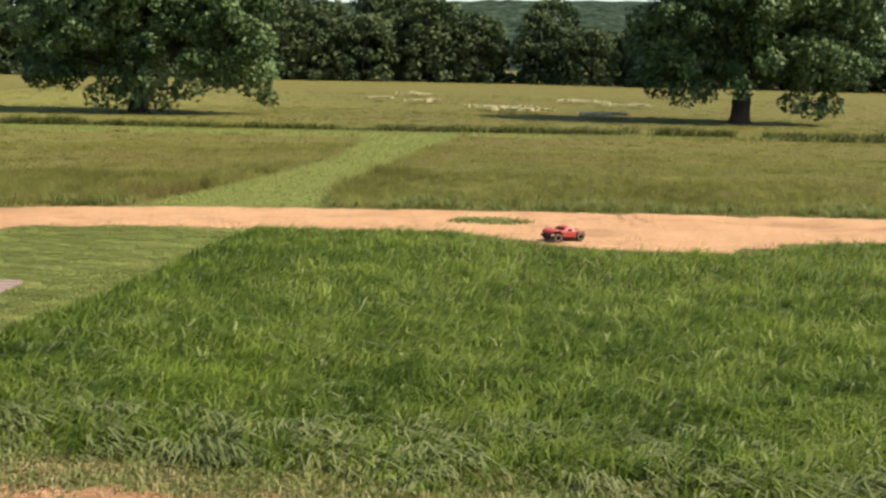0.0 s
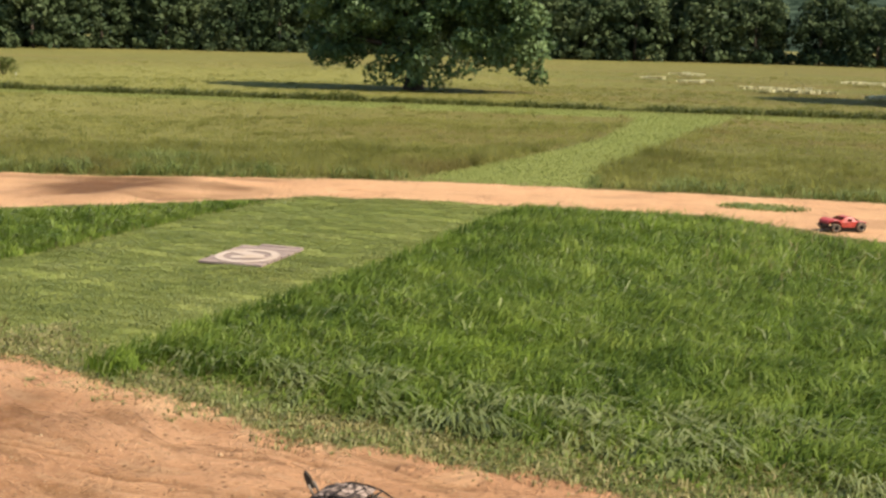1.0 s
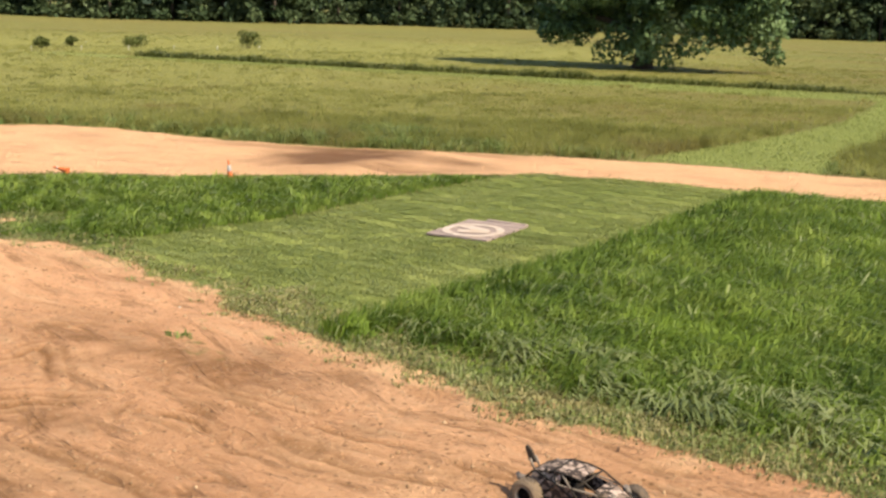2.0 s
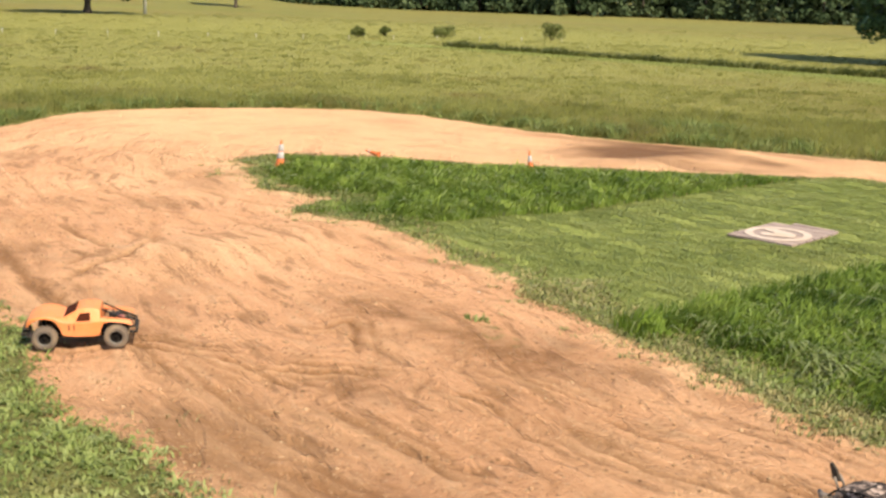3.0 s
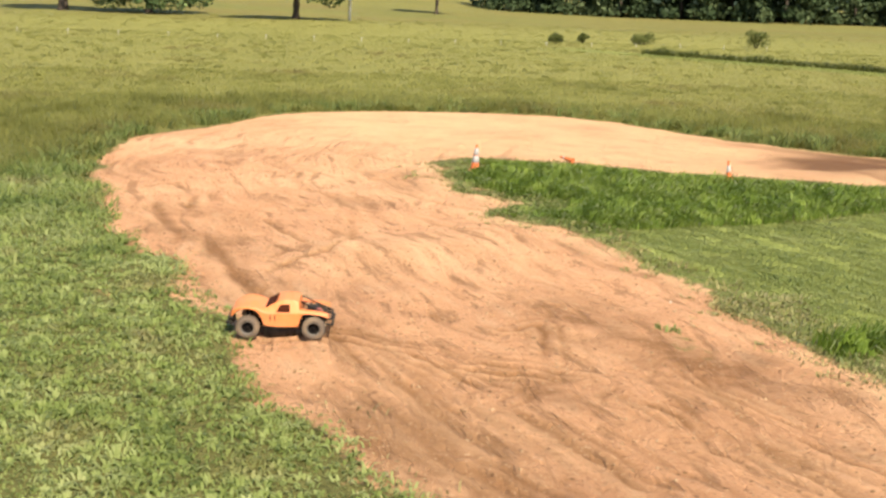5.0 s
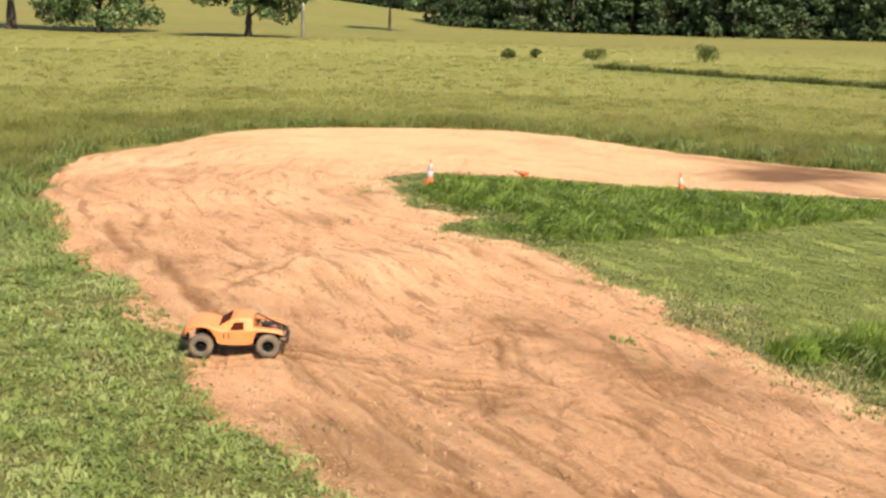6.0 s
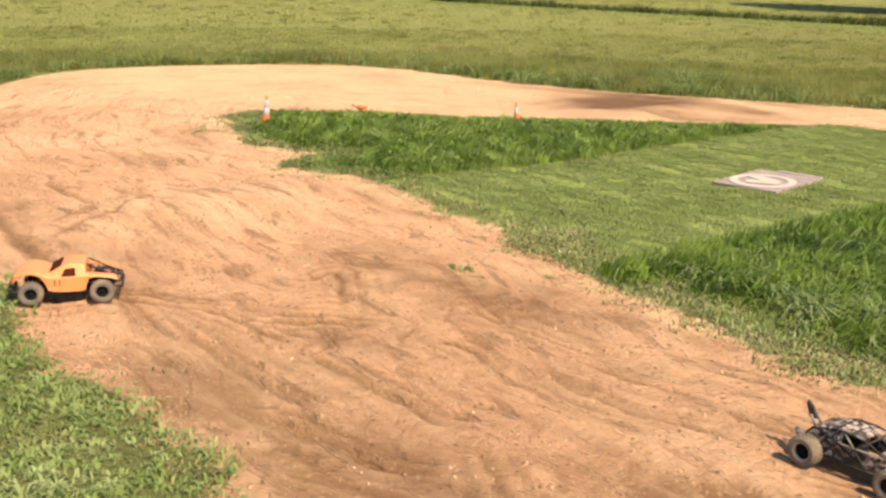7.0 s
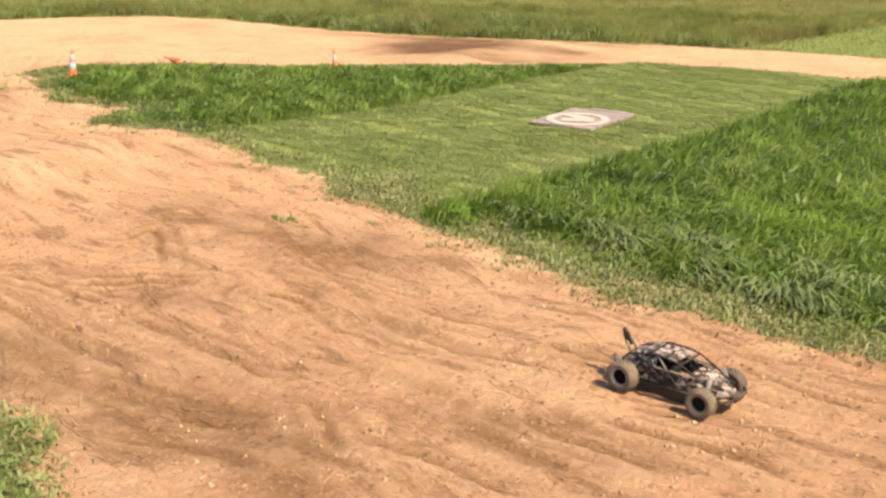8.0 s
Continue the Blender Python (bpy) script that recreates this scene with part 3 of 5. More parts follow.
def blades(name, x, y, z, height, width, lean, mat, tone=None, bend=0.5, swirl=0.4, twist=0.5, stray=1.3, way=None):
    """Many bent blades as one mesh: each is a strip of two pieces that ends in a point.
    Each bends over its flat side, give or take its twist."""
    n = len(x)
    way = (2.2 * waves(x, y, 71, 3, swirl) if way is None else way) + rng.normal(0, stray, n)
    turn = way + math.pi / 2 + rng.normal(0, twist, n)
    tone = rng.rand(n) if tone is None else tone
    sx, sy = np.cos(turn) * width / 2, np.sin(turn) * width / 2
    lx, ly = np.cos(way) * lean * height, np.sin(way) * lean * height
    co = np.empty((n, 5, 3))
    co[:, 0] = np.stack((x - sx, y - sy, z - 0.02), 1)
    co[:, 1] = np.stack((x + sx, y + sy, z - 0.02), 1)
    mx, my, mz = x + lx * (1 - bend) * 0.6, y + ly * (1 - bend) * 0.6, z + height * 0.58
    co[:, 2] = np.stack((mx + sx * 0.8, my + sy * 0.8, mz), 1)
    co[:, 3] = np.stack((mx - sx * 0.8, my - sy * 0.8, mz), 1)
    co[:, 4] = np.stack((x + lx, y + ly, z + height * np.sqrt(np.clip(1 - (lean * 0.7) ** 2, 0.1, 1))), 1)
    base = np.arange(n)[:, None] * 5
    loops = np.hstack((base + [0, 1, 2, 3], base + [3, 2, 4])).ravel()
    starts = (np.arange(n)[:, None] * 7 + [0, 4]).ravel()
    me = bpy.data.meshes.new(name)
    me.vertices.add(n * 5); me.loops.add(n * 7); me.polygons.add(n * 2)
    me.vertices.foreach_set("co", co.ravel())
    me.loops.foreach_set("vertex_index", loops)
    me.polygons.foreach_set("loop_start", starts)
    at = me.attributes.new("tone", "FLOAT", "POINT")
    at.data.foreach_set("value", np.repeat(tone, 5).astype(np.float32))
    me.polygons.foreach_set("use_smooth", np.ones(n * 2, bool))
    me.update(calc_edges=True)
    me.materials.append(mat)
    return new(name, me)


def scatter(x0, x1, y0, y1, per, west=-78, east=27):
    """Random spots in a rectangle, within the swept field of view."""
    n = int((x1 - x0) * (y1 - y0) * per)
    x, y = rng.uniform(x0, x1, n), rng.uniform(y0, y1, n)
    a = np.degrees(np.arctan2(x, y + 1.0))
    k = (a > west) & (a < east)
    return x[k], y[k]


def tussocks(x, y, each, spread):
    """Blades gathered round each spot: their places, the way they splay, and which tussock they are of."""
    n = len(x)
    own = np.repeat(np.arange(n), each)
    a, q = rng.uniform(0, 2 * math.pi, len(own)), np.abs(rng.normal(0, 1, len(own)))
    size = (spread * rng.uniform(0.6, 1.5, n))[own]
    return x[own] + size * q * np.cos(a), y[own] + size * q * np.sin(a), a, own


def on_ground(x, y):
    return land(x, y) + 0.012 * waves(x, y, 31, 3, 1.5) * soft(-np.hypot(x, y), -60, -30)


def grass_stuff(ob, label, category="grass"):
    return tagged(ob, label, category, kind="stuff")


# lush uncut grass inside the ring, either side of the mown strip
x, y = scatter(-15, 9, 6.3, 20, 1150)
d, m = ragged(x, y), inside(MOWN, x, y)
k = (d < -0.02 - 0.25 * rng.rand(len(x)) ** 2) & (m < -0.03)
x, y, d, m = x[k], y[k], d[k], m[k]
worn = (np.hypot(x + 14.25, (y - 12.4)) < 0.34 + 0.2 * rng.rand(len(x))) | (bare_of(x, y) > 0.25 + 0.3 * rng.rand(len(x)))
k = (rng.rand(len(x)) < np.where(y > 13, 0.6, 1.0)) & ~worn
x, y, d, m = x[k], y[k], d[k], m[k]
rise = np.maximum(soft(-d, 0.1, 0.95) * 0.82 + 0.18, soft(-d, -0.05, 0.12) * soft(m, -0.9, -0.2) * (x > -6) * (y < 12))
h = (0.16 + 0.12 * rng.rand(len(x)) + 0.05 * waves(x, y, 41, 3, 1.5)) * rise
h = np.where(x < -6.8, h * 0.75 * (0.55 + 0.45 * soft(-m, 0.0, 0.6)), np.where(m > -0.45, 0.2 + 0.035 * rng.rand(len(x)), h) * np.minimum(1, rise + 0.1))
lean = (0.5 + 0.85 * rng.rand(len(x))) * (0.35 + 0.65 * soft(-m, 0.0, 0.4))
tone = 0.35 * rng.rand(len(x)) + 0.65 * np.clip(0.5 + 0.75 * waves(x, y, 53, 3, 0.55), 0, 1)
# tone drops beside the mown strip: the margin's shaded look put into blade colour
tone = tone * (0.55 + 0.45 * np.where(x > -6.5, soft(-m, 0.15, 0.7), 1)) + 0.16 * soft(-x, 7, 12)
clump = waves(x, y, 58, 2, 0.3) * soft(y, 8.2, 10.5)
h, tone = h * np.clip(1 + 0.4 * clump * soft(-m, 0.3, 0.6), 0.6, 1.5), tone + 0.35 * clump
near = soft(-y, -10.5, -8.2) * soft(-d, 0.1, 0.3) * soft(d, -1.9, -0.9)
bent = rng.rand(len(x)) < 0.04 + 0.75 * near * soft(x, -5, -3) * soft(waves(x, y, 55, 3, 0.9), -0.4, 0.5)
k = ~bent
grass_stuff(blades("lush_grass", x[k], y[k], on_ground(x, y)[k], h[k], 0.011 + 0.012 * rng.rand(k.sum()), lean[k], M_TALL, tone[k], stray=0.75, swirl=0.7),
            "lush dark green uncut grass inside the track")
k = bent
grass_stuff(blades("trampled_grass", x[k], y[k], on_ground(x, y)[k], h[k] * 1.1, 0.014 + 0.016 * rng.rand(k.sum()), lean[k] + 0.6, M_BENT, tone[k], 0.25, 0.8, stray=0.45),
            "pale trampled grass blades bent over near the track")

# mown strip with the board on it, and its continuation through the meadow
x, y = scatter(-10, -3, 8, 20, 2100)
d, m = ragged(x, y), inside(MOWN, x, y)
k = (d < 0.05 - 0.3 * rng.rand(len(x)) ** 2) & (m > -0.06) & (bare_of(x, y) < 0.4) & ~((np.abs(x + 5.82) < 0.5) & (np.abs(y - 13.5) < 0.62))
x, y, m = x[k], y[k], m[k]
swath = waves(0.5 * (x - 0.25 * y), 1.7 * (y + 0.25 * x), 57, 3, 0.55)
bright = 0.5 + 0.4 * waves(x, y, 54, 4, 1.2) + 0.55 * swath
grass_stuff(blades("mown_grass", x, y, on_ground(x, y), (0.016 + 0.02 * rng.rand(len(x))) * np.clip(1 + 0.8 * swath, 0.5, 2.2), 0.011 + 0.01 * rng.rand(len(x)), 1.2 + 0.7 * rng.rand(len(x)), M_MOWN,
                    0.12 * rng.rand(len(x)) + 0.85 * np.clip(bright, 0, 1) + 0.3 * soft(-m, -0.6, -0.2) * (x > -7.4 + 0.2 * (y - 9)), swirl=0.8, stray=0.7),
            "short light green mown grass strip beside the track")
x, y = scatter(-40, 26, 21.8, 53, 140)
k = (inside(MOWN_FAR, x, y) > -0.05) & (inside(RING, x, y) < -0.05)
x, y = x[k], y[k]
grass_stuff(blades("mown_path", x, y, on_ground(x, y), 0.03 + 0.03 * rng.rand(len(x)), 0.011 + 0.013 * rng.rand(len(x)), 0.6 + 0.6 * rng.rand(len(x)), M_PATH),
            "mown green path cut through the meadow")

# turf between the near straight and the viewer: small tufts of lying blades over a short sward
cx, cy = scatter(-19, -3, 1.2, 9, 95, west=-82)
tx, ty, splay, own = tussocks(cx, cy, 11, 0.034)
gx, gy = scatter(-19, -3, 1.2, 9, 700, west=-82)
x, y = np.concatenate((tx, gx)), np.concatenate((ty, gy))
way = np.concatenate((splay * 0.5 + rng.uniform(0, 6.28, len(cx))[own], rng.uniform(0, 6.28, len(gx))))
hue = np.concatenate((rng.rand(len(cx))[own], 0.35 * rng.rand(len(gx))))
tuft = np.concatenate((np.ones(len(tx)), np.zeros(len(gx))))
d = ragged(x, y)
k = (d < 0.12 - 1.0 * rng.rand(len(x)) ** 2.2) & (y < 9 + (x + 16) * 0.9) & (y < 6.8) & (bare_of(x, y) < 0.3 + 0.4 * rng.rand(len(x)))
k &= rng.rand(len(x)) < np.where(x < -12, 0.55, 1.0)
x, y, way, hue, tuft = x[k], y[k], way[k], hue[k], tuft[k]
patch = waves(x, y, 43, 4, 0.9)
long = soft(-x, 10.5, 15)
h = (0.022 + 0.03 * rng.rand(len(x)) + 0.02 * tuft) * np.clip(1 + 0.5 * patch, 0.5, 2.0) + 0.17 * long * rng.rand(len(x)) * np.clip(1 + 0.5 * patch, 0.5, 2)
tone = 0.2 * rng.rand(len(x)) + 0.62 * hue + 0.4 * np.clip(0.5 + 0.7 * waves(x, y, 44, 3, 0.45) + 0.25 * patch, 0, 1) - 0.3 * long
grass_stuff(blades("trackside_grass", x, y, on_ground(x, y), np.clip(h, 0.015, 1), 0.01 + 0.011 * rng.rand(len(x)) + 0.005 * tuft, 1.0 + 0.8 * rng.rand(len(x)), M_NEAR, np.clip(tone, 0, 1), 0.3, 0.5, stray=0.45, way=way),
            "short patchy grass along the near edge of the track")


def meadow_spots(x0, x1, y0, y1, per):
    x, y = scatter(x0, x1, y0, y1, per)
    k = (inside(RING, x, y) < -0.1) & (inside(MOWN_FAR, x, y) < 0) & (inside(ISLAND, x, y) < 0) & ((y > 6.6) | (x < -17)) & (np.hypot(x, y) > 14)
    return x[k], y[k]


# meadow round the ring: close-set by the track, sparser and broader with distance
sets = []
for x0, x1, y0, y1, per, wide, near, far in ((-30, 11, 4, 30, 250, 0.011, 0, 30), (-42, 20, 4, 48, 90, 0.016, 24, 40), (-85, 36, 4, 75, 22, 0.033, 36, 72), (-100, 50, 15, 110, 5, 0.055, 70, 112)):
    x, y = meadow_spots(x0, x1, y0, y1, per * 0.4)
    each = 55 if near < 20 else 24
    cx, cy = meadow_spots(x0, x1, y0, y1, per * 0.6 / each)
    tx, ty, way, own = tussocks(cx, cy, each, 0.19)
    a, b2 = rng.uniform(0, 6.28, len(x)), rng.uniform(0.5, 1.5, len(cx))
    x, y, way = np.concatenate((x, tx)), np.concatenate((y, ty)), np.concatenate((a, way))
    tall = np.concatenate((np.full(len(a), 0.8), (0.55 + 0.5 * b2 if near < 20 else 0.68 + 0.16 * b2)[own]))
    hue = np.concatenate((rng.rand(len(a)), rng.rand(len(cx))[own]))
    r = np.hypot(x, y)
    k = (r > near) & (r < far) & (inside(RING, x, y) < -0.1) & (inside(MOWN_FAR, x, y) < 0)
    sets.append((x[k], y[k], np.full(k.sum(), wide), way[k], tall[k], hue[k]))
x, y, w, way, tall, hue = (np.concatenate([s[i] for s in sets]) for i in range(6))
edge = soft(-inside(RING, x, y), 0.0, 1.0)
h = (0.15 + 0.11 * rng.rand(len(x)) + 0.06 * waves(x, y, 51, 4, 3.0)) * (0.55 + 0.45 * edge) * tall
h = h * (1 + 0.8 * soft(inside(MOWN_FAR, x, y), -1.6, -0.1)) * (1 + 0.65 * soft(inside(RING, x, y), -9.0, -0.8) * soft(-x, 4, 12))
h = np.where(w > 0.04, h * 0.45, h * np.where(w > 0.02, 0.55, np.where(w > 0.012, 0.68, 1.0)))
grass_stuff(blades("meadow_grass", x, y, on_ground(x, y), h, w * (0.7 + 0.6 * rng.rand(len(x))), 0.8 + 0.5 * (w > 0.012) + 0.7 * rng.rand(len(x)), M_MEADOW,
                    0.1 * rng.rand(len(x)) + np.where(w < 0.012, 0.32, 0.14) * (hue - 0.25) + 0.6 * np.clip(0.42 + 0.65 * waves(x, y, 52, 4, 1.3), 0, 1) + 0.45 * soft(-x, 4, 24), stray=0.6, way=way),
            "tall yellow-green meadow grass going to seed")

# greener weeds along the track's outer edge and along the cross path
cx, cy = scatter(-27, 12, 4, 24, 12)
x, y, way, own = tussocks(cx, cy, 22, 0.1)
tuft = rng.rand(len(cx))[own]
d = -inside(RING, x, y)
k = (d > 0.03) & (d < 1.0 + 1.2 * (x < -16.5) + 1.6 * (x < -16.5) * (y < 11)) & (inside(MOWN_FAR, x, y) < 0) & (inside(ISLAND, x, y) < 0) & ((y > 16) | (x < -16)) & ((waves(x, y, 61, 3, 3.0) + 1.0 - 0.6 * d > tuft) | ((x > -14.5) & (x < -8.8) & (y > 20)))
k |= (np.hypot((x + 11.7) / 2.0, (y - 22.9) / 1.3) + 0.4 * tuft < 1.0) & (d > 0.05)
x, y, way, tuft = x[k], y[k], way[k], tuft[k]
grass_stuff(blades("edge_weeds", x, y, on_ground(x, y), (0.1 + 0.12 * rng.rand(len(x)) + 0.2 * tuft) * np.clip(1 + 0.5 * waves(x, y, 63, 3, 1.6), 0.5, 1.6), 0.011 + 0.01 * rng.rand(len(x)), 0.6 + 0.8 * rng.rand(len(x)), M_RANK,
                   0.35 * rng.rand(len(x)) + 0.65 * rng.permutation(tuft)[own[k] % len(tuft)], stray=0.5, way=way),
            "rank green weeds fringing the far edge of the track", "weeds")
x, y = scatter(-40, 36, 45, 56, 200)
m = -inside(MOWN_FAR, x, y)
k = (m > 0) & (m < 1.0) & (y > 46.5 + 0.02 * x) & (waves(x, y, 62, 3, 5.0) > -0.9 + 0.3 * soft(x, 0, 10))
x, y = x[k], y[k]
grass_stuff(blades("ditch_weeds", x, y, on_ground(x, y), (0.18 + 0.26 * rng.rand(len(x))) * np.clip(1 + 0.7 * waves(x, y, 65, 3, 4.0), 0.3, 2), 0.02 + 0.02 * rng.rand(len(x)), 0.7 + 0.8 * rng.rand(len(x)), M_WEED),
            "dark rank weeds along a cut across the meadow", "weeds")

# a green isle and a few tufts left on the track
x, y = scatter(-7, 2, 6.5, 22, 900)
isle = 1 - np.hypot((x - 0.95) / 0.75, (y - 20.85) / 0.4)
tuft = 1 - np.hypot((x + 6.15) / 0.16, (y - 7.6) / 0.07)
k = (isle + 0.3 * rng.rand(len(x)) > 0.12) | (tuft > 0)
x, y = x[k], y[k]
grass_stuff(blades("grass_tufts", x, y, on_ground(x, y) + 0.02, 0.02 + 0.035 * rng.rand(len(x)), 0.015 + 0.01 * rng.rand(len(x)), 0.5 + 0.6 * rng.rand(len(x)), M_NEAR),
            "worn green grass tufts left on the bare track", "grass")

# trampled short verge between the soil and the uncut grass
x, y = scatter(-15, 6, 6.2, 13, 1500)
d = ragged(x, y)
k = (d > -0.75 * rng.rand(len(x)) - 0.05) & (d < 0.1 - 0.2 * rng.rand(len(x))) & (inside(ISLAND, x, y) > -0.3) & (inside(MOWN, x, y) < 0) & (waves(x, y, 36, 3, 1.1) > -0.6) & (bare_of(x, y) < 0.4)
x, y = x[k], y[k]
grass_stuff(blades("verge_grass", x, y, on_ground(x, y), 0.025 + 0.05 * rng.rand(len(x)), 0.008 + 0.008 * rng.rand(len(x)), 0.6 + 0.8 * rng.rand(len(x)), M_NEAR),
            "short trampled grass verge between soil and uncut grass", "grass")

# dry thatch where the turf frays out into soil
x, y = scatter(-24, 8, 2, 22.5, 420)
d = ragged(x, y)
k = (d > -0.45 - 1.1 * (y < 9) * rng.rand(len(x)) ** 2) & (d < 0.28 * rng.rand(len(x)) ** 2.0 + 0.02) & (inside(ISLAND, x, y) > -4.5) & (waves(x, y, 34, 3, 1.3) > -0.35) & ((y < 15) | (rng.rand(len(x)) < 0.4))
x, y = x[k], y[k]
grass_stuff(blades("dry_grass", x, y, on_ground(x, y), 0.025 + 0.05 * rng.rand(len(x)), 0.01 + 0.008 * rng.rand(len(x)), 0.6 + 0.8 * rng.rand(len(x)), M_DRY),
            "dry straw-coloured grass fraying out at the track's edge", "grass")


# straw-coloured tangle along the uncut grass by the near straight
x, y = scatter(-6.5, 4, 6.0, 10, 1300)
d = ragged(x, y)
k = (d > -0.75 + 0.5 * soft(x, -3.2, -1.2) + 0.35 * waves(x, y, 37, 3, 0.8) + 0.25 * rng.rand(len(x))) & (d < 0.3 * rng.rand(len(x)) ** 2.2) & (inside(ISLAND, x, y) > -0.6) & (waves(x, y, 39, 3, 0.35) > -0.75)
x, y = x[k], y[k]
grass_stuff(blades("straw_tangle", x, y, on_ground(x, y), 0.025 + 0.045 * rng.rand(len(x)), 0.009 + 0.009 * rng.rand(len(x)), 0.9 + 0.8 * rng.rand(len(x)), M_STRAW, stray=1.0),
            "tangled straw and pale green blades by the bare soil", "grass")

# loose tufts where the island's turf gives way to soil
cx, cy = scatter(-15, -3.5, 6.8, 13.2, 60)
d = ragged(cx, cy)
k = (d > -0.25) & (d < 0.55 * rng.rand(len(cx)) ** 1.6) & (np.abs(inside(ISLAND, cx, cy)) < 0.7)
x, y, way, own = tussocks(cx[k], cy[k], 13, 0.045)
grass_stuff(blades("loose_tufts", x, y, on_ground(x, y), 0.012 + 0.02 * rng.rand(len(x)), 0.009 + 0.009 * rng.rand(len(x)), 1.0 + 0.7 * rng.rand(len(x)), M_STRAW, 0.25 * rng.rand(len(x)) + 0.7 * rng.rand(len(cx))[own], stray=0.5, way=way),
            "loose worn grass tufts scattered over the soil's rim", "grass")

# seeding stalks that tint the uncut grass brown towards the far straight
x, y = scatter(0, 8, 11, 18.5, 70)
k = (ragged(x, y) < -0.4) & (waves(x, y, 38, 3, 2.2) + soft(y, 11, 16) > rng.rand(len(x)))
x, y = x[k], y[k]
grass_stuff(blades("seeding_grass", x, y, on_ground(x, y), 0.16 + 0.12 * rng.rand(len(x)), 0.009 + 0.006 * rng.rand(len(x)), 0.5 + 0.6 * rng.rand(len(x)), M_DRY),
            "thin brown seeding stalks among lush uncut grass", "grass")


def clods(name, x, y, z, size, mat, tone):
    """Many small uneven lumps as one mesh."""
    n = len(x)
    dirs = np.array([(1, 0, 0), (-1, 0, 0), (0, 1, 0), (0, -1, 0), (0, 0, 1), (0, 0, -1)], float)
    co = dirs[None] * (size[:, None] * rng.uniform(0.6, 1.3, (n, 6)))[:, :, None] * (1, 1, 0.7)
    a = rng.uniform(0, 6.28, n)
    ca, sa2 = np.cos(a)[:, None], np.sin(a)[:, None]
    co = np.stack((co[:, :, 0] * ca - co[:, :, 1] * sa2, co[:, :, 0] * sa2 + co[:, :, 1] * ca, co[:, :, 2]), 2)
    co += np.stack((x, y, z), 1)[:, None]
    tri = np.array([(0, 2, 4), (2, 1, 4), (1, 3, 4), (3, 0, 4), (2, 0, 5), (1, 2, 5), (3, 1, 5), (0, 3, 5)])
    loops = (np.arange(n)[:, None, None] * 6 + tri[None]).ravel()
    me = bpy.data.meshes.new(name)
    me.vertices.add(n * 6); me.loops.add(len(loops)); me.polygons.add(n * 8)
    me.vertices.foreach_set("co", co.ravel())
    me.loops.foreach_set("vertex_index", loops)
    me.polygons.foreach_set("loop_start", np.arange(n * 8) * 3)
    at = me.attributes.new("tone", "FLOAT", "POINT")
    at.data.foreach_set("value", np.repeat(tone, 6).astype(np.float32))
    me.update(calc_edges=True)
    me.materials.append(mat)
    return new(name, me)


M_CLOD, n, l, b = material("clay_clods", 0.95, 0.1)
l.new(ramp(n, l, attribute(n, "tone"), [(0.0, (0.173, 0.0936, 0.0468)), (0.6, (0.302, 0.18, 0.0936)), (0.993, (0.396, 0.259, 0.144)), (1.0, (0.518, 0.432, 0.324))]), b.inputs["Base Color"])
x, y = scatter(-17, 4, 2.2, 13, 100, west=-85)
d = inside(RING, x, y)
k = (d > 0.02) & (waves(x, y, 35, 3, 1.4) + 0.3 * rng.rand(len(x)) > -0.15)
x, y, d = x[k], y[k], d[k]
z = land(x, y) + track_height(x, y, d) + 0.006
grass_stuff(clods("soil_crumbs", x, y, z, 0.004 + 0.02 * rng.rand(len(x)) ** 4, M_CLOD, rng.rand(len(x))), "loose dry clay crumbs and small stones", "soil")

# ---- trees ----
def part(name, bm, mat, parent, label=""):
    me = bpy.data.meshes.new(name)
    bm.to_mesh(me)
    bm.free()
    me.materials.append(mat)
    ob = new(name, me)
    ob.parent = parent
    return tagged(ob, label)


def tube(bm, points, radii, sides=8):
    rings = []
    for i, (p, r) in enumerate(zip(points, radii)):
        a, b = points[max(0, i - 1)], points[min(len(points) - 1, i + 1)]
        q = (Vector(b) - Vector(a)).to_track_quat("Z", "Y")
        rings.append([bm.verts.new(Vector(p) + q @ Vector((r * math.cos(2 * math.pi * k / sides), r * math.sin(2 * math.pi * k / sides), 0))) for k in range(sides)])
    for a, b in zip(rings[:-1], rings[1:]):
        for k in range(sides):
            bm.faces.new((a[k], a[(k + 1) % sides], b[(k + 1) % sides], b[k])).smooth = True
    bm.faces.new(rings[-1])
    bm.faces.new(rings[0][::-1])


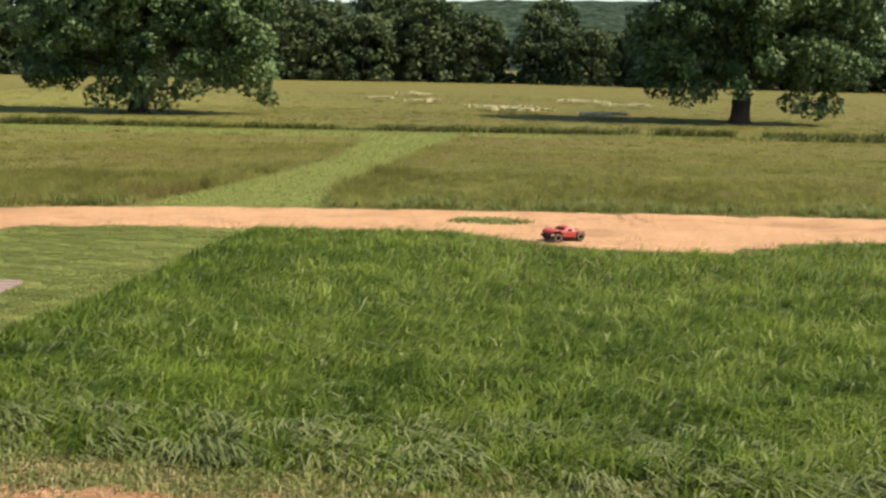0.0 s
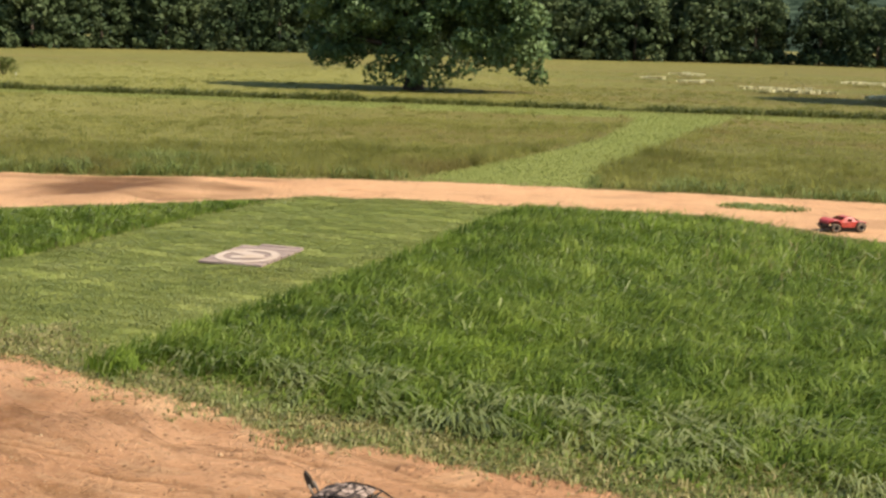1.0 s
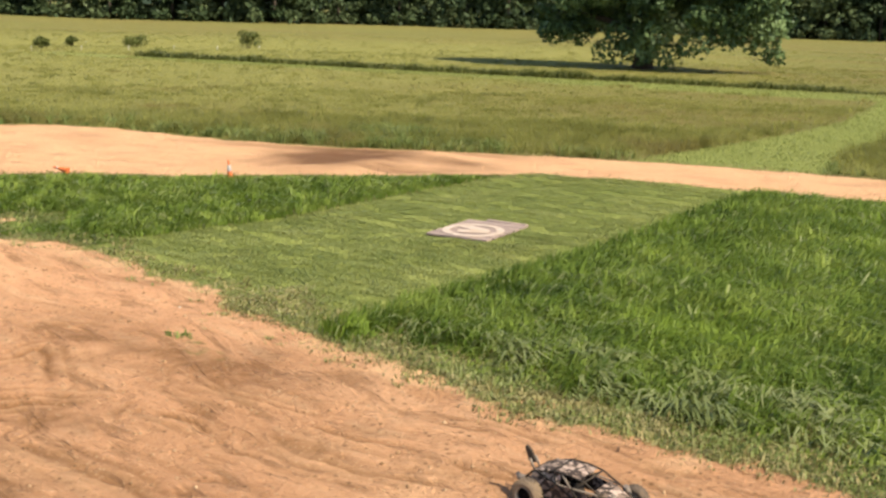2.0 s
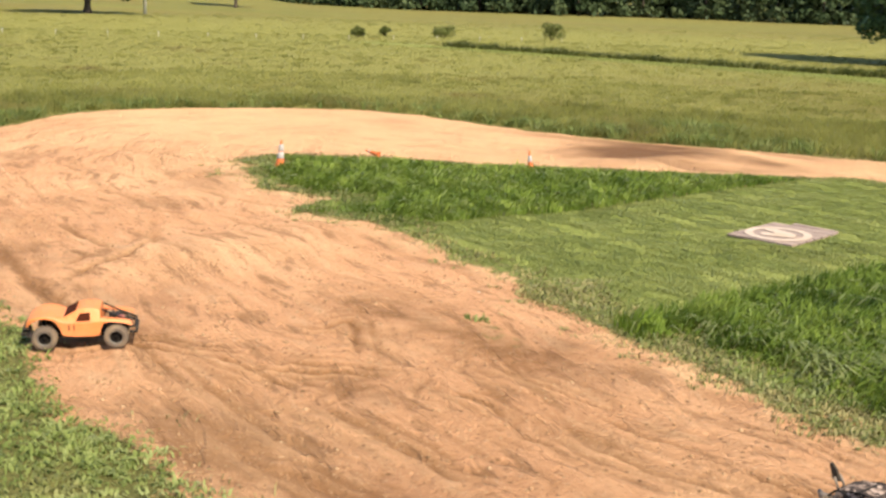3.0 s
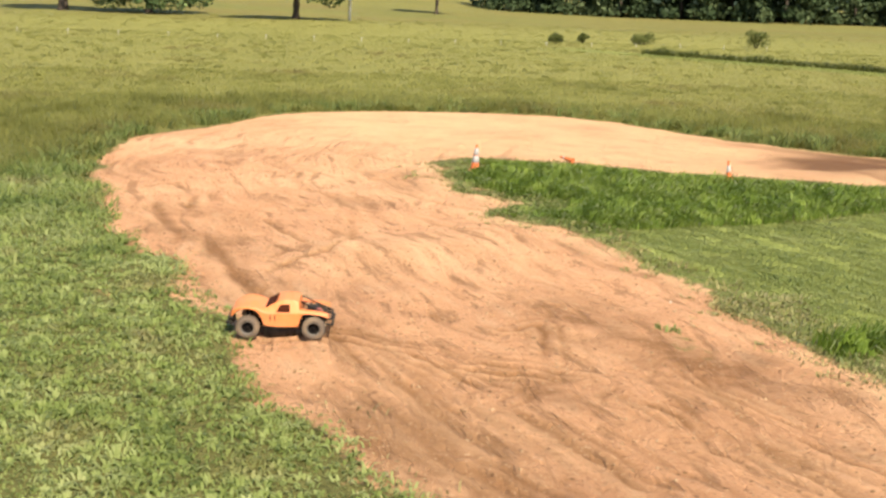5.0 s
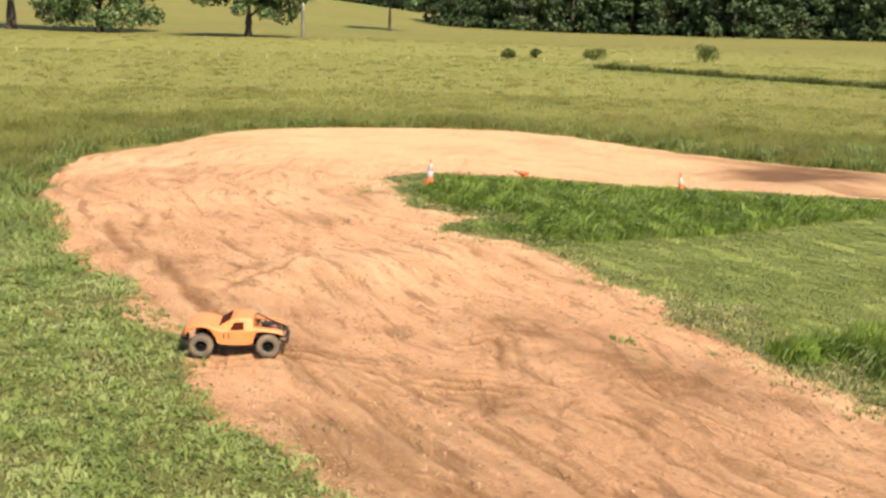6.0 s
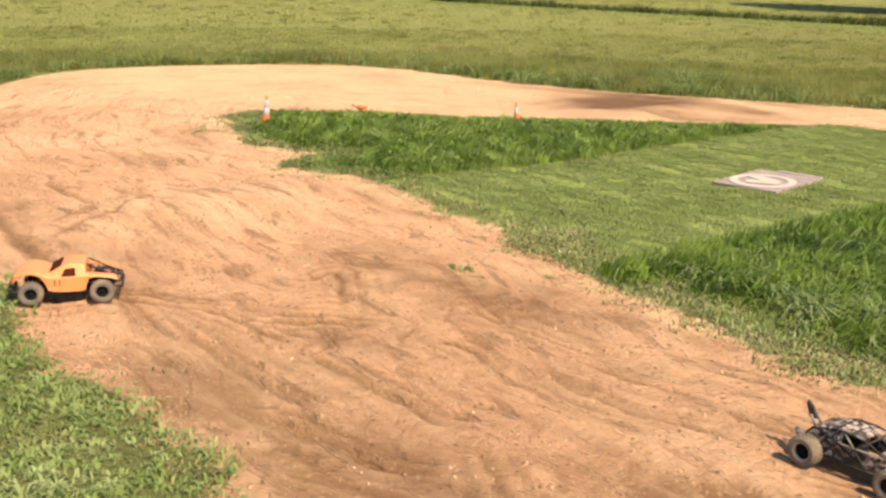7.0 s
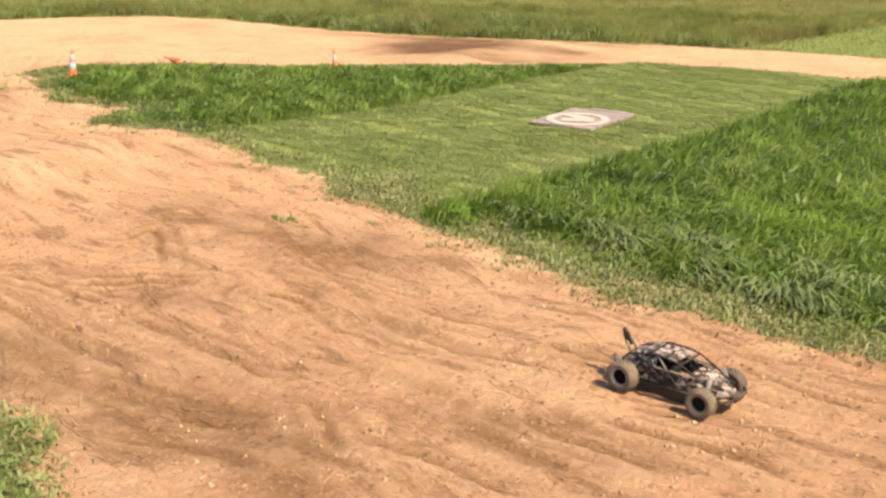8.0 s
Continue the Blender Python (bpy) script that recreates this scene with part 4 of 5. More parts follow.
def foliage(name, lobes, per, size, mat, parent, seed, label=""):
    """A crown of leaf sprays: small bent cards on the outside of many uneven lobes."""
    r = np.random.RandomState(seed)
    cs, ns, ts = [], [], []
    for cx, cy, cz, rad in lobes:
        n = int(per * rad * rad)
        v = r.normal(size=(n, 3))
        v[:, 2] = v[:, 2] * 0.85 + 0.12
        v /= np.linalg.norm(v, axis=1)[:, None]
        bumpy = 1 + 0.22 * np.sin(4.2 * v[:, 0] + cx * 3) * np.sin(3.7 * v[:, 1] + cy * 3) * np.sin(4.0 * v[:, 2] + cz)
        d = rad * bumpy * (1 - 0.35 * r.rand(n) ** 2)
        cs.append(np.array((cx, cy, cz)) + v * d[:, None] * (1, 1, 0.8))
        ns.append(v * 0.7 + r.normal(size=(n, 3)) * 0.55 + (0, 0, 0.25))
        ts.append(np.clip(r.rand(n) * 0.5 + 0.5 * r.rand(), 0, 1))
    c, nrm, tone = np.vstack(cs), np.vstack(ns), np.concatenate(ts)
    nrm /= np.linalg.norm(nrm, axis=1)[:, None]
    u = np.cross(nrm, r.normal(size=nrm.shape))
    u /= np.linalg.norm(u, axis=1)[:, None]
    w = np.cross(nrm, u)
    s = size * (0.6 + 0.8 * r.rand(len(c)))[:, None]
    co = np.stack((c - u * s, c - w * s * 0.55 + nrm * s * 0.12, c + u * s, c + w * s * 0.55 + nrm * s * 0.12), 1)
    n = len(c)
    me = bpy.data.meshes.new(name)
    me.vertices.add(n * 4); me.loops.add(n * 4); me.polygons.add(n)
    me.vertices.foreach_set("co", co.ravel())
    me.loops.foreach_set("vertex_index", np.arange(n * 4))
    me.polygons.foreach_set("loop_start", np.arange(n) * 4)
    at = me.attributes.new("tone", "FLOAT", "POINT")
    at.data.foreach_set("value", np.repeat(tone, 4).astype(np.float32))
    me.update(calc_edges=True)
    me.materials.append(mat)
    ob = new(name, me)
    ob.parent = parent
    return tagged(ob, label)


def crown_lobes(seed, wide, low, high, count, rad, skirt=0.0, shift=0.0, deep=1.0):
    """Lobes over an uneven dome from low to high, wide across; skirt: how far the outer boughs droop."""
    r = np.random.RandomState(seed)
    out = []
    for i in range(count):
        t = r.rand() ** 0.8
        z = low + (high - low) * t
        full = math.sqrt(max(0.02, 1 - ((t - 0.32) / 0.72) ** 2))
        a = i * 2.39996 + r.uniform(-0.4, 0.4)
        q = wide / 2 * full * r.uniform(0.62, 1.0) * (1 + 0.12 * math.sin(3 * a + seed))
        out.append((q * math.cos(a) + shift, q * math.sin(a) * deep, z - skirt * (q / wide * 2) ** 3 * (1 - t), rad * r.uniform(0.65, 1.25)))
    return out


def tree(name, at, seed, wide, low, high, trunk, count, rad, per, size, label, skirt=0.0, lift=0.0, limbs=9, shift=0.0, apron=(), deep=1.0):
    root = new(name)
    root.location = (*at, lift)
    r = np.random.RandomState(seed)
    bm = bmesh.new()
    tube(bm, [(0, 0, -0.3), (0.02, 0, 0.25), (0.05, 0.02, 1.2), (0.0, 0.1, low + 1.5), (0.2, 0, high * 0.55), (0.1, 0.1, high * 0.85)],
         [trunk * 1.5, trunk * 1.12, trunk, trunk * 0.85, trunk * 0.45, trunk * 0.12], 12)
    part("trunk", bm, M_BARK, root)
    lobes = crown_lobes(seed, wide, low, high, count, rad, skirt, shift, deep)
    lobes += [(v * 0.55 + shift * 0.5, w * 0.55, max(z, low + 0.9) + 0.5, q * 1.3) for v, w, z, q in lobes[::4]] + list(apron)
    for i in range(limbs):
        x, y, z, _ = lobes[int(r.randint(len(lobes)))]
        z0 = min(max(1.2, z * 0.55), high * 0.6)
        bm = bmesh.new()
        tube(bm, [(0, 0, z0), (x * 0.35, y * 0.35, z0 + (z - z0) * 0.5 + 0.3), (x * 0.7, y * 0.7, z0 + (z - z0) * 0.85 + 0.2), (x * 0.95, y * 0.95, z)],
             [trunk * 0.42, trunk * 0.3, trunk * 0.18, trunk * 0.05], 7)
        part("limb", bm, M_BARK, root)
    foliage("crown", lobes, per, size, M_LEAF, root, seed)
    return tagged(root, label, "tree")


tree("oak_tree", (-16.0, 59.6), 3, 12.9, 2.0, 12.5, 0.5, 430, 0.72, 330, 0.14, "broad dark green oak with boughs hanging to the meadow", skirt=0.6, shift=0.9, deep=0.6,
     apron=[(-1.4, -1.5, 1.0, 0.9), (0.3, -1.8, 1.1, 1.0), (1.6, -1.4, 0.9, 0.9), (-0.5, -1.6, 1.9, 1.1), (1.0, -2.2, 2.0, 1.1), (3.2, -2.0, 1.5, 0.9), (4.6, -1.2, 1.9, 0.9),
            (5.6, -0.5, 1.9, 0.9), (6.3, 0.2, 1.3, 0.8), (6.8, 0.3, 0.9, 0.55), (6.5, -0.4, 2.2, 0.9), (-3.4, -1.2, 1.9, 0.9)])
tree("oak_tree", (16.2, 61.5), 8, 12.8, 2.6, 13.5, 0.52, 430, 0.74, 330, 0.14, "broad oak with a stout bare trunk in the meadow", skirt=1.0, deep=0.6,
     apron=[(2.0, -1.0, 2.9, 0.9), (3.0, -1.0, 2.3, 0.9), (4.2, -1.0, 2.2, 0.9), (5.0, -0.6, 2.7, 0.9), (5.6, -0.3, 3.3, 0.9), (2.4, -1.2, 3.8, 1.0), (-3.4, -1.5, 1.5, 0.8), (-2.4, -1.8, 1.8, 0.8), (2.6, -1.0, 1.2, 0.8), (3.6, -1.4, 0.9, 0.75), (4.6, -0.8, 1.1, 0.8), (-4.6, -0.6, 1.9, 0.8), (0.1, -1.4, 4.2, 1.3), (-0.8, -1.7, 5.3, 1.2), (0.9, -1.5, 3.2, 0.9), (-1.0, -1.4, 3.0, 0.8)])
tree("field_oak", (-85.4, 54.8), 12, 10.5, 1.9, 10.5, 0.32, 150, 0.95, 150, 0.17, "round-crowned field oak on the mown rise", lift=float(land(np.array([-85.4]), np.array([54.8]))[0]))
tree("pine_tree", (-105.5, 42.0), 31, 9.0, 4.6, 16.0, 0.45, 60, 1.4, 90, 0.22, "tall bare-trunked pine on the mown rise", lift=float(land(np.array([-105.5]), np.array([42.0]))[0]))
tree("slim_tree", (-106.0, 88.0), 32, 6.0, 3.4, 10.0, 0.2, 50, 1.1, 45, 0.3, "slim young tree before the wood", lift=float(land(np.array([-106.0]), np.array([88.0]))[0]))
tree("low_oak", (-101.0, 48.5), 15, 11.5, 1.6, 11.5, 0.36, 150, 1.1, 130, 0.18, "wide low oak with boughs near the ground", skirt=0.8, lift=float(land(np.array([-101.0]), np.array([48.5]))[0]),
     apron=[(2.5, -2.0, 1.2, 1.1), (-2.5, 2.0, 1.2, 1.1), (3.5, 1.0, 1.2, 1.1), (1.0, 3.0, 1.1, 1.0), (-1.0, -3.0, 1.1, 1.0), (4.5, -1.0, 1.6, 1.0)])

# edge of the wood: three shapes of tree, repeated on a wide arc
KINDS = []
for i, (wide, high) in enumerate(((12.5, 13.0), (14.5, 11.5), (11.0, 14.5))):
    root = new("wood_tree")
    bm = bmesh.new()
    tube(bm, [(0, 0, -0.5), (0, 0, 2), (0.1, 0, high * 0.6)], [0.3, 0.22, 0.08], 8)
    part("trunk", bm, M_BARK, root)
    lobes = crown_lobes(60 + i, wide, 1.3, high, 105, 1.35)
    lobes += [(wide * 0.5 * math.cos(k * 0.9 + i), wide * 0.5 * math.sin(k * 0.9 + i), 1.0, 1.35) for k in range(8)]
    lobes += [(wide * 0.3 * math.cos(k * 1.05), wide * 0.3 * math.sin(k * 1.05), 1.4, 1.4) for k in range(6)]
    foliage("crown", lobes, 20, 0.48, M_WOODS, root, 70 + i)
    tagged(root, "dark leafy tree at the edge of the wood", "tree", "trees along the wood's edge")
    KINDS.append(root)
rr = random.Random(4)
used = set()
for row, (radius, step) in enumerate(((178, 2.8), (186, 3.1), (195, 4.6))):
    a = -66.0 + row * 0.9
    while a < 30:
        west = a < -46.7
        rad = radius + rr.uniform(-2.5, 2.5) + (110 + 6 * rr.random() if west else 0)
        x, y = rad * math.sin(radians(a)), rad * math.cos(radians(a))
        z = float(land(np.array([x]), np.array([y]))[0])
        kind = rr.randrange(3)
        size = rr.uniform(0.62, 1.02) * (1.25 if west else 1.0) * (1 + 0.06 * row)
        if kind not in used:
            used.add(kind)
            ob = KINDS[kind]
            ob.matrix_basis = pose(x, y, z, 0, 0, rr.uniform(0, 360))
        else:
            ob = copy_thing(KINDS[kind], pose(x, y, z, 0, 0, rr.uniform(0, 360)))
        ob.scale = (size, size, size * rr.uniform(0.92, 1.1))
        a += step * rr.uniform(0.75, 1.25)

# wooded ridge on the skyline
def ridge_height(x, y):
    return 67 * soft(y, 500, 1150) * (0.8 + 0.2 * np.sin(x / 330.0 + 0.6)) + 3.0 * waves(x, y, 81, 3, 30) * soft(y, 500, 700) - 6 * (1 - soft(y, 420, 600))


M_RIDGE, n, l, b = material("far_forest", 1.0, 0.0)
f = cloud(n, l, place(n, l), 0.11, 6.0, 0.75)
l.new(ramp(n, l, f, [(0.4, (0.013, 0.0216, 0.0144)), (0.62, (0.054, 0.0756, 0.0504))]), b.inputs["Base Color"])
ridge = sheet("wooded_ridge", lines([(-1700, 1500, 16)]), lines([(400, 1500, 16)]), ridge_height)
ridge.data.materials.append(M_RIDGE)
tagged(ridge, "long wooded ridge on the skyline", "hill", kind="structure")


# ---- shaping helpers ----
def box(bm, size, at=(0, 0, 0), turn=(0, 0, 0), bevel=0.0):
    made = bmesh.ops.create_cube(bm, size=1.0)
    m = pose(*at, *turn) @ Matrix.Diagonal((*size, 1))
    bmesh.ops.transform(bm, matrix=m, verts=made["verts"])
    if bevel:
        edges = list({e for v in made["verts"] for e in v.link_edges})
        bmesh.ops.bevel(bm, geom=edges, offset=bevel, segments=2, affect="EDGES", profile=0.6)


def lathe(bm, profile, sides=32, m=Matrix()):
    """Turns (radius, height) pairs round z."""
    rings = []
    for r, z in profile:
        rings.append([bm.verts.new(m @ Vector((r * math.cos(2 * math.pi * k / sides), r * math.sin(2 * math.pi * k / sides), z))) for k in range(sides)])
    for a, b in zip(rings[:-1], rings[1:]):
        for k in range(sides):
            bm.faces.new((a[k], a[(k + 1) % sides], b[(k + 1) % sides], b[k])).smooth = True
    return rings


def loft(bm, sections, close=True):
    """Skins a row of equal outlines; closes both ends."""
    rings = [[bm.verts.new(p) for p in s] for s in sections]
    n = len(rings[0])
    for a, b in zip(rings[:-1], rings[1:]):
        for k in range(n):
            bm.faces.new((a[k], a[(k + 1) % n], b[(k + 1) % n], b[k]))
    if close:
        bm.faces.new(rings[0][::-1])
        bm.faces.new(rings[-1])
    bmesh.ops.recalc_face_normals(bm, faces=bm.faces)


def slab(bm, points, thick):
    """A flat plate from its outline, thickened along its normal."""
    f = bm.faces.new([bm.verts.new(p) for p in points])
    f.normal_update()
    n = f.normal.copy()
    made = bmesh.ops.extrude_face_region(bm, geom=[f])
    bmesh.ops.translate(bm, vec=n * thick, verts=[v for v in made["geom"] if isinstance(v, bmesh.types.BMVert)])
    bmesh.ops.recalc_face_normals(bm, faces=bm.faces)


# ---- toy vehicles ----
M_ORANGE = plain("orange_shell", (0.63, 0.185, 0.05), 0.5, 0.3, dirt=0.3, grain=14)
M_RED = plain("red_shell", (0.36, 0.0274, 0.0187), 0.45, 0.4, dirt=0.2, grain=14)
M_BLACK = plain("black_plastic", (0.0158, 0.0137, 0.0122), 0.75, 0.12, dirt=0.3, grain=20)
M_TYRE = plain("dusty_rubber", (0.122, 0.09, 0.0648), 0.9, 0.15, dirt=0.8, grain=24)
M_RIM = plain("grey_rim", (0.115, 0.0972, 0.0792), 0.55, 0.4, dirt=0.4, grain=20)
M_PALE = plain("tan_rim", (0.274, 0.23, 0.18), 0.65, 0.3, dirt=0.5, grain=20)
M_STEEL = plain("dull_metal", (0.173, 0.137, 0.108), 0.6, 0.25, metal=0.1, dirt=0.4, grain=20)
M_HOLE = plain("dark_opening", (0.0432, 0.0101, 0.00432), 0.9, 0.05, dirt=0.05, grain=20)
M_HUB = plain("hollow_hub", (0.00864, 0.0072, 0.00648), 0.85, 0.05, dirt=0.05, grain=20)
M_COPPER = plain("engine_red", (0.216, 0.0504, 0.036), 0.5, 0.4, dirt=0.3, grain=30)

M_CAMO, n, l, b = material("camouflage_shell", 0.75, 0.12)
tc = n.new("ShaderNodeTexCoord")
v = add(n, "TexVoronoi", Scale=38.0, Randomness=1.0)
warp = add(n, "TexNoise", Scale=9.0, Detail=3.0)
l.new(tc.outputs["Object"], warp.inputs["Vector"])
l.new(mix(n, l, 0.08, tc.outputs["Object"], warp.outputs["Color"], "ADD"), v.inputs["Vector"])
l.new(ramp(n, l, v.outputs["Color"], [(0.0, (0.034, 0.024, 0.019)), (0.46, (0.045, 0.032, 0.025)), (0.5, (0.16, 0.112, 0.085)), (0.7, (0.19, 0.136, 0.104)), (0.74, (0.34, 0.25, 0.195)), (1.0, (0.42, 0.32, 0.26))]), b.inputs["Base Color"])


def wheel(root, at, radius, width, rim_mat):
    """Knobbly tyre with a dished rim; its axle lies along y."""
    side = 1 if at[1] > 0 else -1
    turn = Matrix.Translation(at) @ pose(0, 0, 0, -90 * side)
    hub = new("wheel")
    hub.parent = root
    r, w = radius, width / 2
    bm = bmesh.new()
    lathe(bm, [(r * 0.56, -w * 0.9), (r * 0.72, -w), (r * 0.88, -w * 0.94), (r * 0.95, -w * 0.7), (r * 0.955, w * 0.7), (r * 0.88, w * 0.94), (r * 0.72, w), (r * 0.56, w * 0.9), (r * 0.54, 0), (r * 0.56, -w * 0.9)], 36, turn)
    for row, (z, shift) in enumerate(((-0.62, 0), (-0.2, 0.5), (0.22, 0), (0.64, 0.5))):
        for k in range(22):
            a = 2 * math.pi * (k + shift) / 22
            m = turn @ Matrix.Translation((r * 0.955 * math.cos(a), r * 0.955 * math.sin(a), z * w)) @ pose(0, 0, 0, 0, 0, math.degrees(a))
            made = bmesh.ops.create_cube(bm, size=1.0)
            bmesh.ops.transform(bm, matrix=m @ Matrix.Diagonal((r * 0.1, r * 0.15, w * 0.3, 1)), verts=made["verts"])
    part("tyre", bm, M_TYRE, hub)
    bm = bmesh.new()
    lathe(bm, [(r * 0.57, -w * 0.85), (r * 0.57, w * 0.9), (r * 0.6, w * 0.97), (r * 0.55, w * 0.97), (r * 0.51, w * 0.7), (r * 0.5, -w * 0.5), (0.001, -w * 0.5)], 28, turn)
    part("rim", bm, rim_mat, hub)
    bm = bmesh.new()
    lathe(bm, [(r * 0.5, w * 0.5), (r * 0.4, w * 0.2), (r * 0.17, w * 0.15), (r * 0.13, w * 0.5), (0.001, w * 0.52)], 16, turn)
    part("hub_cap", bm, M_HUB, hub)
    return hub


def truck(name, m, shell, label):
    """A short-course toy truck, nose along +x, about a metre long."""
    root = new(name)
    root.matrix_basis = m
    R, axles = 0.1, (0.29, -0.28)
    for x in axles:
        for y in (0.198, -0.198):
            wheel(root, (x, y, R), R, 0.09, M_RIM)
    bm = bmesh.new()
    box(bm, (0.72, 0.16, 0.035), (0.0, 0, 0.085), bevel=0.01)
    box(bm, (0.16, 0.13, 0.08), (-0.05, 0, 0.13), bevel=0.015)
    part("chassis", bm, M_BLACK, root)
    for x in axles:
        for y in (1, -1):
            for dx in (-0.05, 0.05):
                bm = bmesh.new()
                tube(bm, [(x + dx, y * 0.06, 0.09), (x, y * 0.16, 0.1)], [0.012, 0.012], 6)
                part("suspension_arm", bm, M_BLACK, root)
            bm = bmesh.new()
            tube(bm, [(x + 0.02, y * 0.07, 0.22), (x, y * 0.13, 0.1)], [0.016, 0.016], 8)
            part("damper", bm, M_BLACK, root)
    # shell: nose and cab
    def across(x, half, low, mid, top, inner):
        return [(x, -half, low), (x, -half, mid), (x, -half * 0.97, mid + 0.012), (x, -inner, top), (x, inner, top), (x, half * 0.97, mid + 0.012), (x, half, mid), (x, half, low)]
    nose = []
    for x, half, low, mid, top, inner in ((0.445, 0.15, 0.175, 0.205, 0.214, 0.12), (0.425, 0.175, 0.19, 0.232, 0.244, 0.13), (0.39, 0.195, 0.236, 0.252, 0.262, 0.14), (0.34, 0.207, 0.262, 0.269, 0.274, 0.15),
                                          (0.28, 0.21, 0.266, 0.273, 0.278, 0.15), (0.22, 0.21, 0.25, 0.262, 0.272, 0.15), (0.175, 0.212, 0.195, 0.242, 0.264, 0.155), (0.15, 0.214, 0.125, 0.232, 0.26, 0.16)):
        nose.append(across(x, half, low, mid, top, inner))
    cab = []
    for x, half, low, mid, top, inner in ((0.15, 0.214, 0.125, 0.232, 0.261, 0.16), (0.1, 0.215, 0.115, 0.226, 0.285, 0.155), (0.03, 0.215, 0.11, 0.228, 0.322, 0.14), (-0.02, 0.213, 0.11, 0.228, 0.333, 0.14), (-0.1, 0.212, 0.11, 0.23, 0.332, 0.14),
                                          (-0.145, 0.212, 0.118, 0.23, 0.318, 0.145), (-0.155, 0.212, 0.15, 0.23, 0.26, 0.155)):
        cab.append(across(x, half, low, mid, top, inner))
    bm = bmesh.new()
    loft(bm, nose)
    part("bonnet", bm, shell, root)
    bm = bmesh.new()
    loft(bm, cab)
    part("cab", bm, shell, root)
    for y in (1, -1):
        bm = bmesh.new()
        side = []
        for x, low, top in ((-0.155, 0.16, 0.258), (-0.18, 0.215, 0.254), (-0.23, 0.228, 0.25), (-0.29, 0.226, 0.244), (-0.34, 0.214, 0.238), (-0.38, 0.2, 0.23), (-0.405, 0.195, 0.215)):
            side.append([(x, y * 0.207, low), (x, y * 0.212, top - 0.02), (x, y * 0.2, top), (x, y * 0.13, top - 0.004), (x, y * 0.13, top - 0.012), (x, y * 0.195, top - 0.014), (x, y * 0.2, low)])
        loft(bm, side)
        part("rear_wing", bm, shell, root)
        bm = bmesh.new()
        slab(bm, [(0.04, y * 0.2165, 0.247), (-0.075, y * 0.2145, 0.249), (-0.07, y * 0.172, 0.303), (0.012, y * 0.178, 0.298)], 0.004 * y)
        part("side_window", bm, M_HOLE, root)
    bm = bmesh.new()
    slab(bm, [(0.14, -0.158, 0.2645), (0.14, 0.158, 0.2645), (0.045, 0.138, 0.319), (0.045, -0.138, 0.319)], 0.004)
    part("windscreen", bm, M_HOLE, root)
    bm = bmesh.new()
    box(bm, (0.24, 0.25, 0.02), (-0.28, 0, 0.17), bevel=0.005)
    box(bm, (0.1, 0.1, 0.07), (-0.26, -0.02, 0.21), bevel=0.012)
    for y in (0.1, -0.1):
        tube(bm, [(-0.16, y, 0.31), (-0.3, y, 0.24), (-0.41, y * 1.1, 0.19)], [0.008] * 3, 6)
    for x in (-0.24, -0.31, -0.37):
        tube(bm, [(x, -0.11, 0.245 - (x + 0.24) * -0.3), (x, 0.11, 0.245 - (x + 0.24) * -0.3)], [0.007] * 2, 6)
    part("engine_bay", bm, M_BLACK, root)
    bm = bmesh.new()
    lathe(bm, [(0.001, 0), (0.032, 0), (0.035, 0.05), (0.02, 0.06), (0.001, 0.06)], 14, pose(-0.31, 0.05, 0.18))
    part("air_filter", bm, M_COPPER, root)
    for x, w in ((0.475, 0.4), (-0.44, 0.4)):
        s = 1 if x > 0 else -1
        bm = bmesh.new()
        tube(bm, [(x - 0.05 * s, -w / 2, 0.14), (x, -w / 2.4, 0.125), (x, w / 2.4, 0.125), (x - 0.05 * s, w / 2, 0.14)], [0.012] * 4, 8)
        tube(bm, [(x - 0.06 * s, -w / 2.3, 0.175), (x - 0.01 * s, -w / 2.8, 0.17), (x - 0.01 * s, w / 2.8, 0.17), (x - 0.06 * s, w / 2.3, 0.175)], [0.009] * 4, 8)
        if s > 0:
            box(bm, (0.015, w * 0.55, 0.06), (x - 0.03 * s, 0, 0.12), (0, 15 * s, 0), bevel=0.004)
        part("bumper", bm, M_BLACK, root)
    for y in (0.217, -0.217):
        for dx in (0.02, -0.02):
            bm = bmesh.new()
            box(bm, (0.009, 0.003, 0.05), (0.075 + dx, y, 0.19))
            part("number_bar", bm, M_BLACK, root)
    return tagged(root, label, "toy truck")


